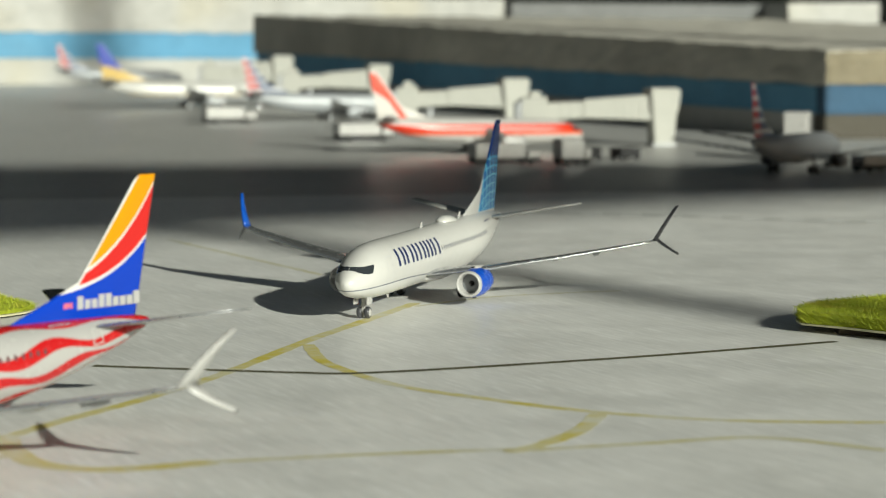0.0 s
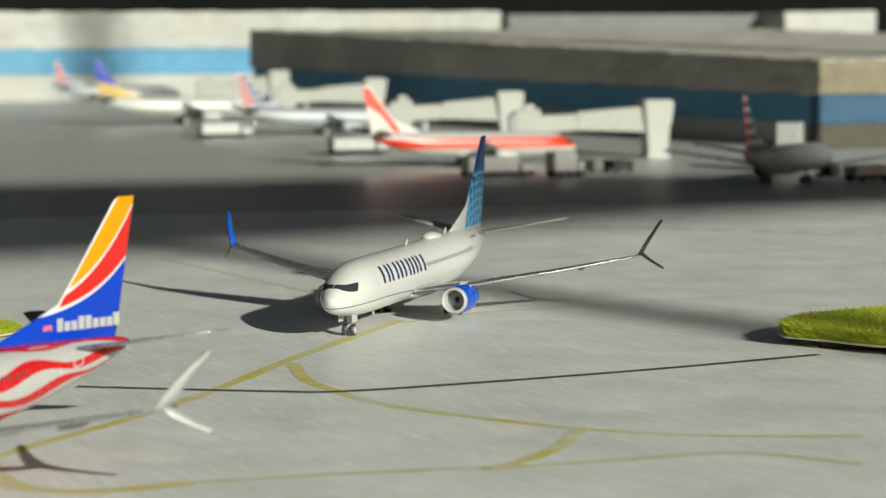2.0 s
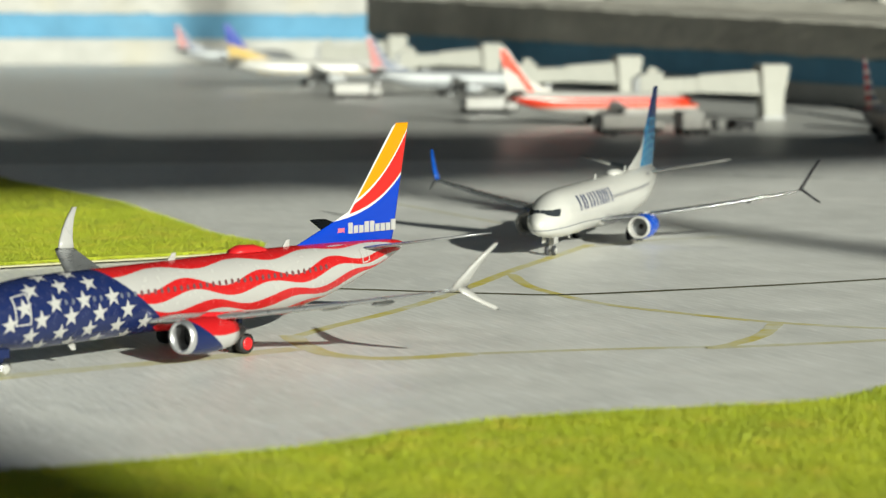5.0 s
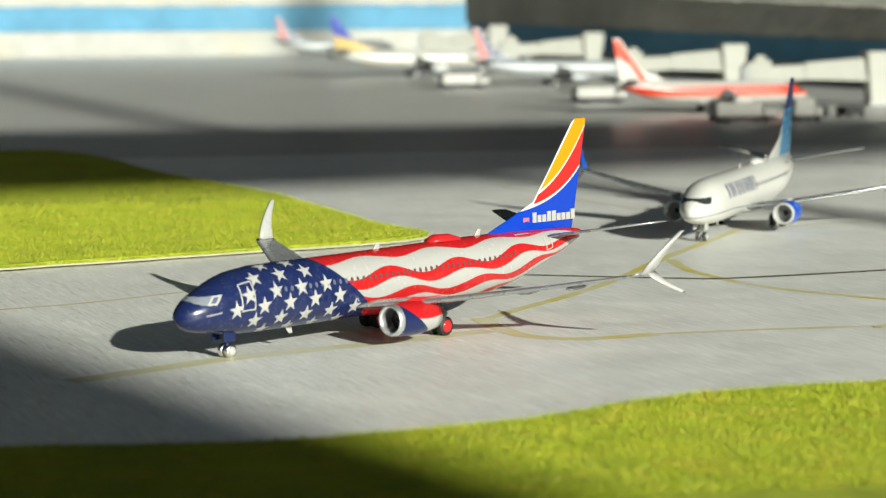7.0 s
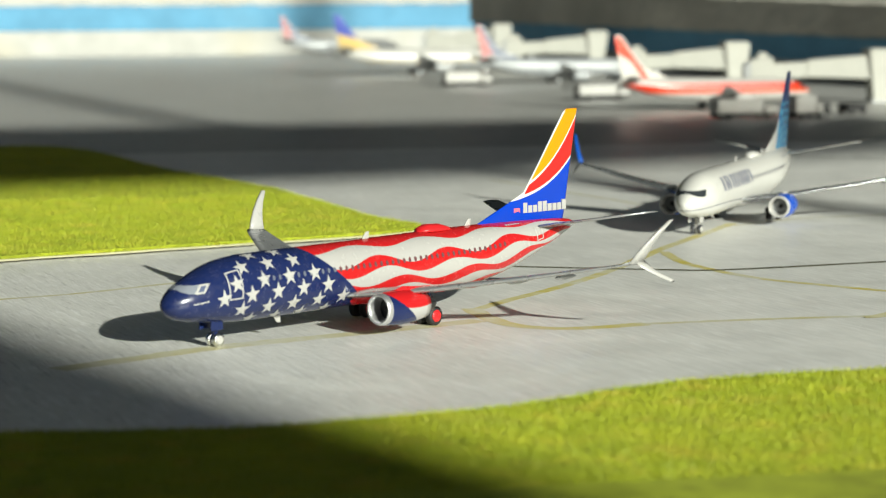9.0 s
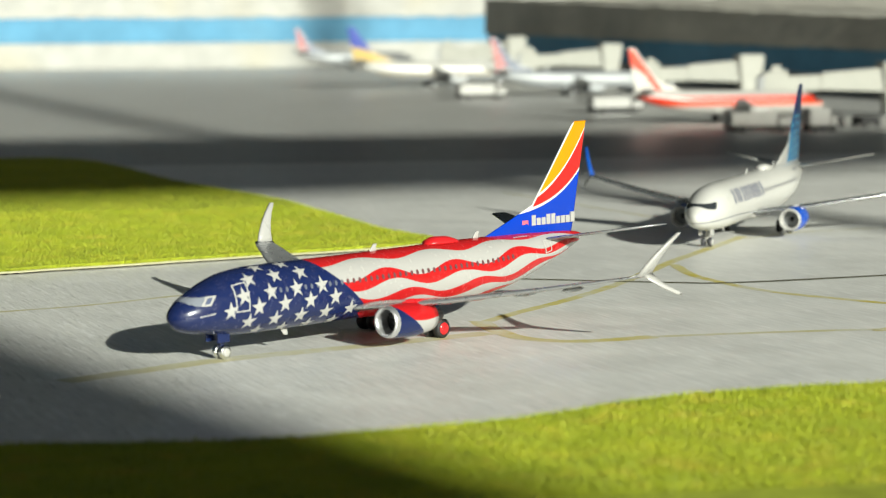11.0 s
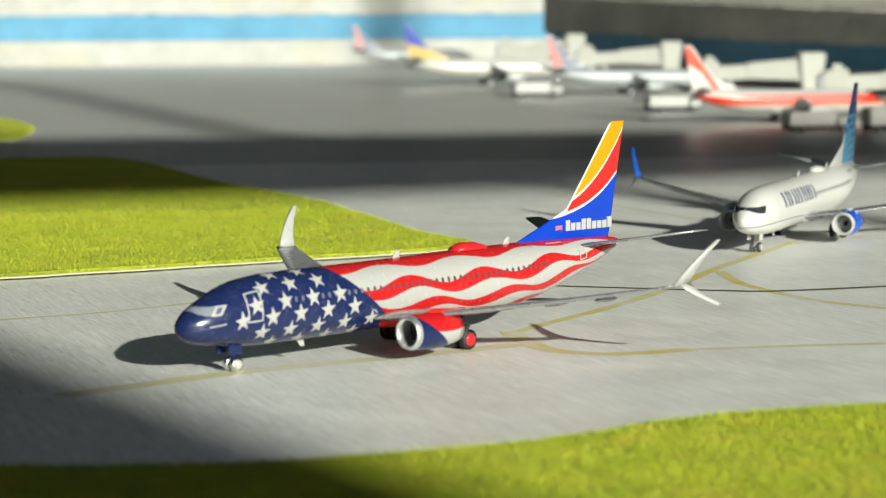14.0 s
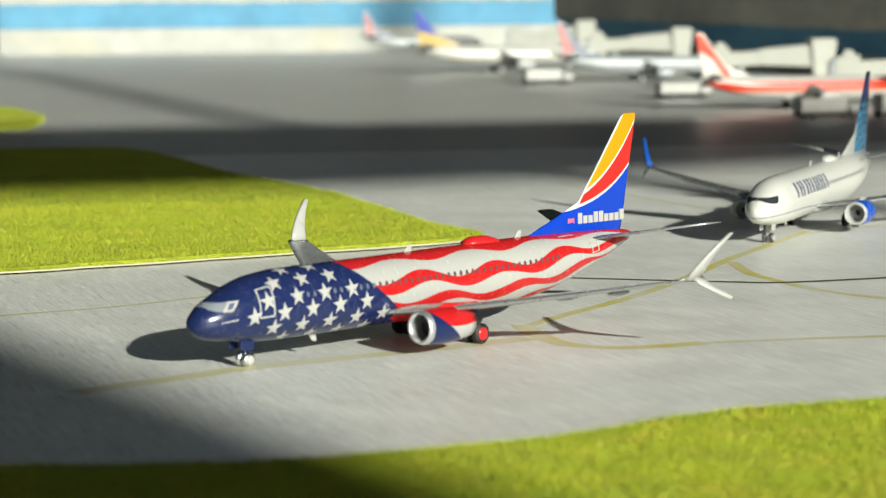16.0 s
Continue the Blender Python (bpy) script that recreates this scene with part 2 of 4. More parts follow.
def airliner(label, m, paints, group="", long=1.0, detail=2, titles=None, fin_bars=None):
    """A die-cast airliner. paints: materials by part name."""
    top = thing("model_airliner", label, "model airplane", m @ Matrix.Diagonal((long, 1, 1, 1)), group)
    g = paints.get
    n = 40
    ss = [0.0, 0.04, 0.12, 0.25, 0.45, 0.7, 1.0, 1.4, 1.8, 2.2, 2.6, 3.0, 3.5, 4.0, 4.6, 5.2, 6.0, 7.0, 8.0] + [8 + i * 1.5 for i in range(1, 12)] + [25.2, 26.5, 27.6, 28.8, 29.9, 31, 32.1, 33.2, 34.2, 35.2, 35.9, 36.5, 36.9, 37.2, 37.4]
    rings = [[skin(s, 2 * math.pi * j / n) for j in range(n)] for s in ss]
    fus = part("fuselage", lofted("fuselage", rings), g("fuselage"), top)
    # wing box fairing under the belly
    fr = []
    for s, hw, hz in ((13.6, 0.4, 0.1), (14.4, 1.2, 0.35), (15.6, 1.7, 0.6), (19.0, 1.75, 0.7), (21.5, 1.6, 0.6), (23.5, 0.5, 0.1)):
        fr.append([((NOSE_X - s) * S, hw * math.sin(a) * S, (1.72 + hz * math.cos(a)) * S) for a in (2 * math.pi * i / 20 for i in range(20))])
    part("wing_fairing", lofted("wing_fairing", fr), g("fairing", g("fuselage")), top)
    for side in (1, -1):
        part("wing", wing_mesh("wing", side), g("wing"), top)
        if detail > 1:
            part("winglet", blade_mesh("winglet", (-18.95, side * 16.5, 4.2), (-20.3, side * 16.5, 4.18), (-21.3, side * 17.75, 6.78), (-21.65, side * 17.75, 6.76), 0.36, 0.26, Vector((0, side, 0))), g("winglet_out") if side < 0 else g("winglet_port", g("winglet_out")), top)
            part("scimitar_strake", blade_mesh("scimitar_strake", (-19.3, side * 16.6, 4.32), (-20.35, side * 16.6, 4.30), (-21.25, side * 17.9, 3.1), (-21.6, side * 17.9, 3.08), 0.26, 0.2, Vector((0, 0, 1))), g("winglet_low", g("winglet_port", g("winglet_out"))), top)
            for yy, xx, ln in ((6.6, -16.3, 2.8), (9.6, -17.2, 2.4), (12.4, -18.3, 2.0)):
                zz = 1.72 + yy * 0.13
                prof = [(0.5 * ln, 0.03), (0.35 * ln, 0.14), (0, 0.18), (-0.3 * ln, 0.13), (-0.5 * ln, 0.02)]
                part("flap_fairing", lathe("flap_fairing", (xx + 0.3, side * yy, zz - 0.10), prof, 8), g("flap", g("wing")) if yy < 7 else g("wing"), top)
        part("tailplane", lofted("tailplane", [airfoil((-28.6, side * 0.5, 4.75), (-32.6, side * 0.5, 4.75), 0.26), airfoil((-32.4, side * 7.1, 5.85), (-33.9, side * 7.1, 5.85), 0.10)]), g("tailplane", g("wing")), top)
        # engine
        ey, ez = side * 4.95, 1.43
        body = [(-9.6, 0.96), (-10.1, 1.03), (-11.0, 1.07), (-11.9, 1.03), (-12.7, 0.92), (-13.2, 0.83), (-13.15, 0.75), (-12.4, 0.70)]
        nac = part("engine", lathe("engine", (0, ey, ez), body), g("engine"), top)
        part("inlet_lip", lathe("inlet_lip", (0, ey, ez), [(-9.72, 0.985), (-9.5, 0.965), (-9.34, 0.91), (-9.32, 0.85), (-9.42, 0.77), (-9.65, 0.73), (-10.5, 0.72)]), g("lip", M_CHROME), nac)
        part("fan", lathe("fan", (0, ey, ez), [(-10.3, 0.735), (-10.28, 0.4), (-10.25, 0.2)]), g("fan", M_FAN), nac)
        part("spinner", lathe("spinner", (0, ey, ez), [(-10.26, 0.22), (-10.1, 0.17), (-9.95, 0.08), (-9.9, 0.01)]), M_DARK, nac)
        part("exhaust_cone", lathe("exhaust_cone", (0, ey, ez), [(-12.3, 0.70), (-13.3, 0.58), (-14.0, 0.42), (-14.5, 0.05)]), M_FAN, nac)
        ring0 = airfoil((-10.1, ey, 2.30), (-15.3, ey * 0.98, 2.0), 0.42, 6, Vector((0, 1, 0)))
        ring1 = airfoil((-11.5, ey, 2.68), (-15.6, ey * 0.98, 2.3), 0.3, 6, Vector((0, 1, 0)))
        part("pylon", lofted("pylon", [ring0, ring1]), g("pylon", g("wing")), top)
        # main gear
        for dy in (-0.45, 0.45):
            wh = part("wheel", disc_y("wheel", (-16.0, side * 2.9 + dy, 0.31), 0.61, 0.5), M_DARK, top)
            part("hub", disc_y("hub", (-16.0, side * 2.9 + dy + 0.06 * (1 if dy > 0 else -1), 0.31), 0.40, 0.5), g("hub"), wh)
        bm = box_bm(-16.15 * S, -15.85 * S, (side * 2.9 - 0.15) * S, (side * 2.9 + 0.15) * S, 0.2 * S, 2.0 * S, 0.03 * S)
        part("gear_leg", bm, g("gear", M_GREY), top)
    for dy in (-0.28, 0.28):
        wh = part("wheel", disc_y("wheel", (GEAR_X - 0.16, dy, 0.11), 0.41, 0.34), g("nose_tyre", M_DARK), top)
        part("hub", disc_y("hub", (GEAR_X - 0.16, dy + (0.05 if dy > 0 else -0.05), 0.11), 0.27, 0.34), g("nose_hub", M_SILVER), wh)
    part("gear_leg", box_bm((GEAR_X - 0.3) * S, GEAR_X * S, -0.14 * S, 0.14 * S, 0.1 * S, 1.8 * S, 0.03 * S), g("gear", M_GREY), top)
    for side in (-1, 1):
        part("gear_door", box_bm((GEAR_X - 0.35) * S, (GEAR_X + 0.6) * S, (side * 0.5 - 0.06) * S, (side * 0.5 + 0.06) * S, 0.72 * S, 1.35 * S, 0.03 * S), g("gear_door", g("fuselage")), top)
    # fin with dorsal fillet
    def fin_ring(z, xle, xte, t):
        return airfoil((xle, 0, z), (xte, 0, z), t, 10, Vector((0, 1, 0)))
    fin = [fin_ring(4.6, -23.6, -32.3, 0.30), fin_ring(5.28, -23.8, -32.55, 0.28), fin_ring(5.7, -24.9, -32.65, 0.24), fin_ring(6.3, -26.5, -32.78, 0.21), fin_ring(7.1, -28.45, -32.93, 0.19), fin_ring(9.0, -30.0, -33.3, 0.17), fin_ring(12.25, -32.5, -33.95, 0.12), fin_ring(12.5, -32.85, -34.0, 0.08)]
    fin_ob = part("fin", lofted("fin", fin), g("fin"), top)
    if fin_bars:
        for i, (u0, u1, z0, z1) in enumerate(fin_bars):
            for side in (1, -1):
                part("lettering_bar", box_bm(u0 * S, u1 * S, (side * 0.08 - 0.06) * S, (side * 0.08 + 0.06) * S, z0 * S, z1 * S), M_WHITE, fin_ob)
    if detail > 1:
        dome = []
        for s, w, h in ((21.9, 0.05, 0.02), (22.15, 0.5, 0.26), (22.7, 0.62, 0.42), (23.9, 0.62, 0.38), (24.6, 0.5, 0.2), (25.0, 0.05, 0.02)):
            dome.append([((NOSE_X - s) * S, w * math.sin(a) * S, (5.24 + max(0, h * 1.1 * math.cos(a)) - 0.05) * S) for a in (2 * math.pi * i / 16 for i in range(16))])
        part("antenna_dome", lofted("antenna_dome", dome), g("dome"), top)
        for s, up in ((16.9, 1), (26.4, 1), (9.2, -1)):
            zz = section(s)[0] + up * (section(s)[1] - 0.05)
            part("blade_antenna", blade_mesh("blade_antenna", (NOSE_X - s, 0, zz), (NOSE_X - s - 0.6, 0, zz), (NOSE_X - s - 0.35, 0, zz + up * 0.48), (NOSE_X - s - 0.65, 0, zz + up * 0.48), 0.08, 0.05, Vector((0, 1, 0)), 0.1), M_WHITE, top)
        # cabin windows
        win = bmesh.new()
        ring = [(0.115 * math.cos(a), 0.17 * math.sin(a)) for a in (2 * math.pi * i / 10 for i in range(10))]
        wz = 1.27
        vs = [win.verts.new(skin(14 - dx, wz - dz / 2.0, 0.018) - skin(14, wz, 0.018)) for dx, dz in ring]
        win.faces.new(vs)
        me = bpy.data.meshes.new("window")
        win.to_mesh(me)
        win.free()
        me.materials.append(g("window", M_WINDOW))
        mirror = me.copy()
        for v in mirror.vertices:
            v.co.y = -v.co.y
        mirror.flip_normals()
        fore_me, fore_mirror = me.copy(), mirror.copy()
        for q in (fore_me, fore_mirror):
            q.materials[0] = M_WINDOWGREY
        for i in range(44):
            s = 6.6 + 0.51 * i
            if g("skip_window") and g("skip_window")(s):
                continue
            p = skin(s, wz, 0.018)
            fore = s < g("fore_windows", 0.0)
            part("window", fore_me if fore else me, None, fus, m=Matrix.Translation(p))
            part("window", fore_mirror if fore else mirror, None, fus, m=Matrix.Translation((p.x, -p.y, p.z)))
    # cockpit glazing wrapped on the nose
    for side in (1, -1):
        low = [(0.85, 0.02), (1.02, 0.72), (1.38, 1.02), (1.85, 1.18), (2.35, 1.26)]
        high = [(1.28, 0.01), (1.48, 0.42), (1.9, 0.68), (2.4, 0.82), (2.9, 0.93)]
        rows = []
        for i in range(13):
            u = min(i // 3, 3)
            q = i / 3 - u
            a = Vector(high[u]).lerp(Vector(high[u + 1]), q)
            lo = Vector(low[u]).lerp(Vector(low[u + 1]), q)
            rows.append([skin(a.lerp(lo, v / 5)[0], side * a.lerp(lo, v / 5)[1], 0.015) for v in range(6)])
        for r0, r1 in g("panes", ((0, 12),)):
            some = rows[r0:r1 + 1]
            vs = [p for r in some for p in r]
            fs = [(i * 6 + j, i * 6 + j + 1, i * 6 + 7 + j, i * 6 + 6 + j) for i in range(len(some) - 1) for j in range(5)]
            part("cockpit_window", fix_normals(mesh_from("cockpit_window", vs, fs)), g("side_pane", g("cockpit", M_GLASS)) if r0 else g("cockpit", M_GLASS), fus)
        if g("pane_inset"):
            some = [r[1:5] for r in rows[9:12]]
            vs = [p + Vector((0, side * 0.00001, 0.00001)) for r in some for p in r]
            fs = [(i * 4 + j, i * 4 + j + 1, i * 4 + 5 + j, i * 4 + 4 + j) for i in range(2) for j in range(3)]
            part("cockpit_window", fix_normals(mesh_from("cockpit_window", vs, fs)), g("pane_inset"), fus, "blue-grey side pane in a white frame")
    if titles:
        titles(fus)
    return top, fus


def patch(s0, s1, t0, t1, lift=0.016, ns=6, nt=6, lean=0.0):
    """A painted panel that follows the fuselage skin."""
    vs = [skin(s0 + (s1 - s0) * i / ns + lean * (j / nt - 0.5), t0 + (t1 - t0) * j / nt, lift) for i in range(ns + 1) for j in range(nt + 1)]
    fs = [(i * (nt + 1) + j, i * (nt + 1) + j + 1, (i + 1) * (nt + 1) + j + 1, (i + 1) * (nt + 1) + j) for i in range(ns) for j in range(nt)]
    return fix_normals(mesh_from("panel", vs, fs))


# ---- liveries ----
def metres(k):
    """Local place in real metres: distance behind the nose, y, z."""
    c = k.n.new("ShaderNodeTexCoord").outputs["Object"]
    x, y, z = k.split(c)
    s = k.math("SUBTRACT", NOSE_X, k.math("DIVIDE", x, S))
    return s, k.math("DIVIDE", y, S), k.math("DIVIDE", z, S), c


# edges of the waving bands, from crown to belly: mean place round the skin, swing, phase
WAVES = [(0.98, 0.22, -1.73), (2.05, 0.34, 0.0), (2.74, 0.29, 0.71), (3.42, 0.27, 2.17), (4.05, 0.27, 2.9), (4.75, 0.27, 4.3), (5.4, 0.27, 5.0)]


def wavy_stripes(k, s, y, z):
    """Red where an even number of waving edges lies between the crown and the point."""
    rise = k.math("MULTIPLY", k.math("MAXIMUM", k.math("SUBTRACT", s, 24.0), 0.0), 0.105)
    th = k.math("ARCTAN2", k.math("ABSOLUTE", y), k.math("SUBTRACT", z, k.math("ADD", 2.97, rise)))
    v = k.math("MULTIPLY", th, 1.94)
    red = 1.0
    for i, (mean, swing, lag) in enumerate(WAVES):
        wave = k.math("MULTIPLY", k.math("COSINE", k.math("SUBTRACT", s, 16.63 + lag)), swing)
        past = k.ramp(k.math("SUBTRACT", k.math("ADD", v, wave), mean), -0.02, 0.02)
        red = k.math("SUBTRACT", red, past) if i % 2 == 0 else k.math("ADD", red, past)
    return red


def flag_paint():
    m, n, l, b = material("flag_livery_paint", 0.24)
    k = Net(m)
    s, y, z, c = metres(k)
    red = wavy_stripes(k, s, y, z)
    body = k.mix(red, (0.385, 0.378, 0.367), (0.45, 0.010, 0.011))
    edge = k.math("ADD", 10.7, k.math("MULTIPLY", k.math("SUBTRACT", 5.3, z), 1.29))
    navy = k.ramp(k.math("SUBTRACT", s, edge), -0.04, 0.04, 1.0, 0.0)
    col = k.mix(navy, body, (0.008, 0.017, 0.078))
    speck = k.ramp(k.noise(c, 900.0, 3.0), 0.4, 0.7)
    l.new(k.mix(k.math("MULTIPLY", speck, 0.03), col, (0.3, 0.25, 0.25)), b.inputs["Base Color"])
    l.new(k.ramp(speck, 0, 1, 0.2, 0.3), b.inputs["Roughness"])
    k.bump(b, k.noise(c, 1500.0, 2.0), 0.15, 0.00002)
    return m


def flag_engine_paint():
    m, n, l, b = material("flag_engine_paint", 0.26)
    k = Net(m)
    s, y, z, c = metres(k)
    edge = k.math("ADD", 14.75, k.math("MULTIPLY", k.math("SUBTRACT", 1.5, z), 1.35))
    navy = k.ramp(k.math("SUBTRACT", s, edge), -0.04, 0.04, 1.0, 0.0)
    red = k.ramp(k.math("SUBTRACT", z, k.math("ADD", 1.55, k.math("MULTIPLY", k.math("SINE", k.math("MULTIPLY", s, 1.1)), 0.12))), -0.03, 0.03)
    l.new(k.mix(navy, k.mix(red, (0.385, 0.378, 0.367), (0.45, 0.010, 0.012)), (0.008, 0.017, 0.078)), b.inputs["Base Color"])
    return m


def swoosh_fin_paint():
    m, n, l, b = material("banded_fin_paint", 0.26)
    k = Net(m)
    s, y, z, c = metres(k)
    # distance ahead of the trailing edge
    te = k.math("ADD", 36.2, k.math("MULTIPLY", k.math("SUBTRACT", z, 4.6), 0.205))
    u = k.math("MAXIMUM", k.math("SUBTRACT", te, s), 0.0)
    e1 = k.math("ADD", 6.2, k.math("MULTIPLY", 5.8, k.math("POWER", 2.718, k.math("DIVIDE", u, -2.9))))
    e2 = k.math("ADD", 6.3, k.math("MULTIPLY", 2.95, k.math("POWER", 2.718, k.math("DIVIDE", u, -2.6))))
    d1, d2 = k.math("SUBTRACT", z, e1), k.math("SUBTRACT", z, e2)
    col = k.mix(k.ramp(d1, -0.02, 0.02), (0.52, 0.018, 0.015), (0.60, 0.25, 0.003))
    col = k.mix(k.ramp(d2, -0.02, 0.02), (0.002, 0.040, 0.42), col)
    for d in (d1, d2):
        col = k.mix(k.ramp(k.math("ABSOLUTE", d), 0.07, 0.11, 1.0, 0.0), col, (0.64, 0.63, 0.6))
    # white leading edge above the blue
    le = k.math("ADD", 32.3, k.math("MULTIPLY", k.math("SUBTRACT", z, 7.1), 0.786))
    lead = k.math("MULTIPLY", k.ramp(k.math("SUBTRACT", s, le), 0.10, 0.16, 1.0, 0.0), k.ramp(d2, 0.0, 0.05))
    col = k.mix(lead, col, (0.64, 0.63, 0.6))
    l.new(col, b.inputs["Base Color"])
    return m


def globe_fin_paint():
    m, n, l, b = material("globe_fin_paint", 0.26)
    k = Net(m)
    s, y, z, c = metres(k)
    f = k.ramp(z, 6.3, 10.2)
    base = k.mix(f, (0.0, 0.13, 0.33), (0.001, 0.022, 0.13))

    def arcs(cs, cz, step, w):
        d = k.math("SQRT", k.math("ADD", k.math("POWER", k.math("SUBTRACT", s, cs), 2.0), k.math("POWER", k.math("SUBTRACT", z, cz), 2.0)))
        q = k.math("ABSOLUTE", k.math("SUBTRACT", k.math("FRACT", k.math("DIVIDE", d, step)), 0.5))
        return k.ramp(q, w, w + 0.05, 1.0, 0.0)

    grid = k.math("MAXIMUM", arcs(22.0, 8.0, 0.95, 0.05), arcs(36.0, -2.0, 0.70, 0.035))
    grid = k.math("MULTIPLY", grid, k.ramp(z, 9.6, 9.9, 1.0, 0.0))
    col = k.mix(k.math("MULTIPLY", grid, 0.8), base, (0.14, 0.50, 0.66))
    le = k.math("ADD", 31.3, k.math("MULTIPLY", k.math("SUBTRACT", z, 5.2), 0.62))
    white = k.math("MAXIMUM", k.ramp(k.math("SUBTRACT", s, le), 0.0, 0.08, 1.0, 0.0), k.ramp(z, 5.3, 5.36, 1.0, 0.0))
    white = k.math("MULTIPLY", white, k.ramp(z, 8.2, 8.6, 1.0, 0.0))
    l.new(k.mix(white, col, WHITE), b.inputs["Base Color"])
    return m


def white_body_paint(line=(0.12, 0.13, 0.17), belly=(0.60, 0.60, 0.58), z_line=1.95):
    m, n, l, b = material("white_body_paint", 0.27)
    k = Net(m)
    s, y, z, c = metres(k)
    zl = k.math("ADD", z_line, k.math("MULTIPLY", k.math("SINE", k.math("MULTIPLY", s, 0.2)), 0.25))
    d = k.math("SUBTRACT", z, zl)
    speck = k.ramp(k.noise(c, 500.0, 4.0), 0.35, 0.7)
    top = k.mix(k.math("MULTIPLY", speck, 0.35), (0.55, 0.545, 0.52), (0.50, 0.495, 0.47))
    col = k.mix(k.ramp(d, -0.02, 0.02), belly, top)
    col = k.mix(k.ramp(k.math("ABSOLUTE", d), 0.03, 0.05, 1.0, 0.0), col, line)
    l.new(col, b.inputs["Base Color"])
    k.bump(b, k.noise(c, 1500.0, 2.0), 0.12, 0.00002)
    return m


def banded_body_paint(bands, base, name):
    """Straight bands along the fuselage: (z low, z high, colour)."""
    m, n, l, b = material(name, 0.3)
    k = Net(m)
    s, y, z, c = metres(k)
    col = k.mix(k.ramp(k.noise(c, 300.0), 0.3, 0.7), base, tuple(v * 0.92 for v in base))
    for lo, hi, tone in bands:
        f = k.math("MULTIPLY", k.ramp(z, lo, lo + 0.05), k.ramp(z, hi, hi + 0.05, 1.0, 0.0))
        col = k.mix(f, col, tone)
    l.new(col, b.inputs["Base Color"])
    return m


def slant_fin_paint(bands, base, slope, name):
    """Bands on a fin, given as z + slope * s."""
    m, n, l, b = material(name, 0.3)
    k = Net(m)
    s, y, z, c = metres(k)
    v = k.math("ADD", z, k.math("MULTIPLY", k.math("SUBTRACT", s, 36.0), slope))
    col = k.mix(k.ramp(k.noise(c, 300.0), 0.3, 0.7), base, tuple(q * 0.93 for q in base))
    for lo, hi, tone in bands:
        col = k.mix(k.math("MULTIPLY", k.ramp(v, lo, lo + 0.05), k.ramp(v, hi, hi + 0.05, 1.0, 0.0)), col, tone)
    l.new(col, b.inputs["Base Color"])
    return m


M_FLAG, M_FLAGENG, M_SWOOSH = flag_paint(), flag_engine_paint(), swoosh_fin_paint()
M_GLOBE, M_WHITEBODY = globe_fin_paint(), white_body_paint()


def star_mesh(s, th, r=0.59):
    vs, turn = [], 0.05
    zc, hh, hw = section(s)
    rad = (hh + hw) / 2
    for i in range(10):
        q = r if i % 2 == 0 else r * 0.40
        a = turn + math.pi * i / 5
        sg = 1 if th >= 0 else -1
        vs.append(skin(s - q * math.sin(a), th - sg * q * math.cos(a) / rad, 0.02))
    vs.append(skin(s, th, 0.022))
    return fix_normals(mesh_from("star", vs, [(i, (i + 1) % 10, 10) for i in range(10)], False))


def flag_titles(fus):
    # rows of stars on the navy nose, both sides
    for th, s0, n in ((0.26, 6.7, 2), (0.76, 5.48, 3), (1.27, 4.75, 4), (1.68, 3.75, 5), (2.14, 5.25, 5), (2.6, 6.3, 4)):
        for i in range(n):
            s = s0 + i * 2.09
            for side in (1, -1):
                part("star", star_mesh(s, side * th), M_WHITE, fus)
    # door outlines
    for s0, s1, t0, t1 in ((4.1, 5.15, 0.80, 1.76), (32.2, 33.0, 0.9, 1.6)):
        w = 0.06
        for side in (1, -1):
            for a, b2, c, d in ((s0, s0 + w * 1.6, t0, t1), (s1 - w * 1.6, s1, t0, t1), (s0, s1, t0, t0 + w * 0.8), (s0, s1, t1 - w * 0.8, t1)):
                part("door_outline", patch(a, b2, side * c, side * d, 0.024, 3, 5), M_WHITE, fus)
    for i in range(5):
        part("lettering_bar", patch(1.55 + i * 0.22, 1.73 + i * 0.22, 1.6, 1.67, 0.02, 1, 1), M_WHITE, fus)
    for i in range(6):
        part("lettering_bar", patch(29.6 + i * 0.26, 29.8 + i * 0.26, 0.42, 0.5, 0.02, 1, 1), M_WHITE, fus)


def white_titles(fus):
    # six block letters as plain bars
    widths = (1.45, 1.5, 0.6, 1.35, 1.2, 1.4)
    for i, wd in enumerate(widths):
        s = 6.7 + sum(widths[:i]) + 0.42 * i
        for side in (1, -1):
            for a in ((s, s + wd - 0.36) if wd > 1 else (s + 0.1,)):
                part("lettering_bar", patch(a, a + 0.38, side * 0.80, side * 1.46, 0.02, 2, 5), M_TITLE, fus)
    for i in range(6):
        for side in (1, -1):
            part("lettering_bar", patch(29.6 + i * 0.3, 29.8 + i * 0.3, side * 0.78, side * 0.86, 0.02, 1, 1), M_TITLE, fus)
    for s0, s1 in ((4.6, 5.45), (33.4, 34.1)):
        w = 0.035
        for side in (1, -1):
            for a, b2, c, d in ((s0, s0 + w, 0.95, 1.85), (s1 - w, s1, 0.95, 1.85), (s0, s1, 0.95, 0.97), (s0, s1, 1.83, 1.85)):
                part("door_outline", patch(a, b2, side * c, side * d, 0.024, 2, 4), M_GREY, fus)


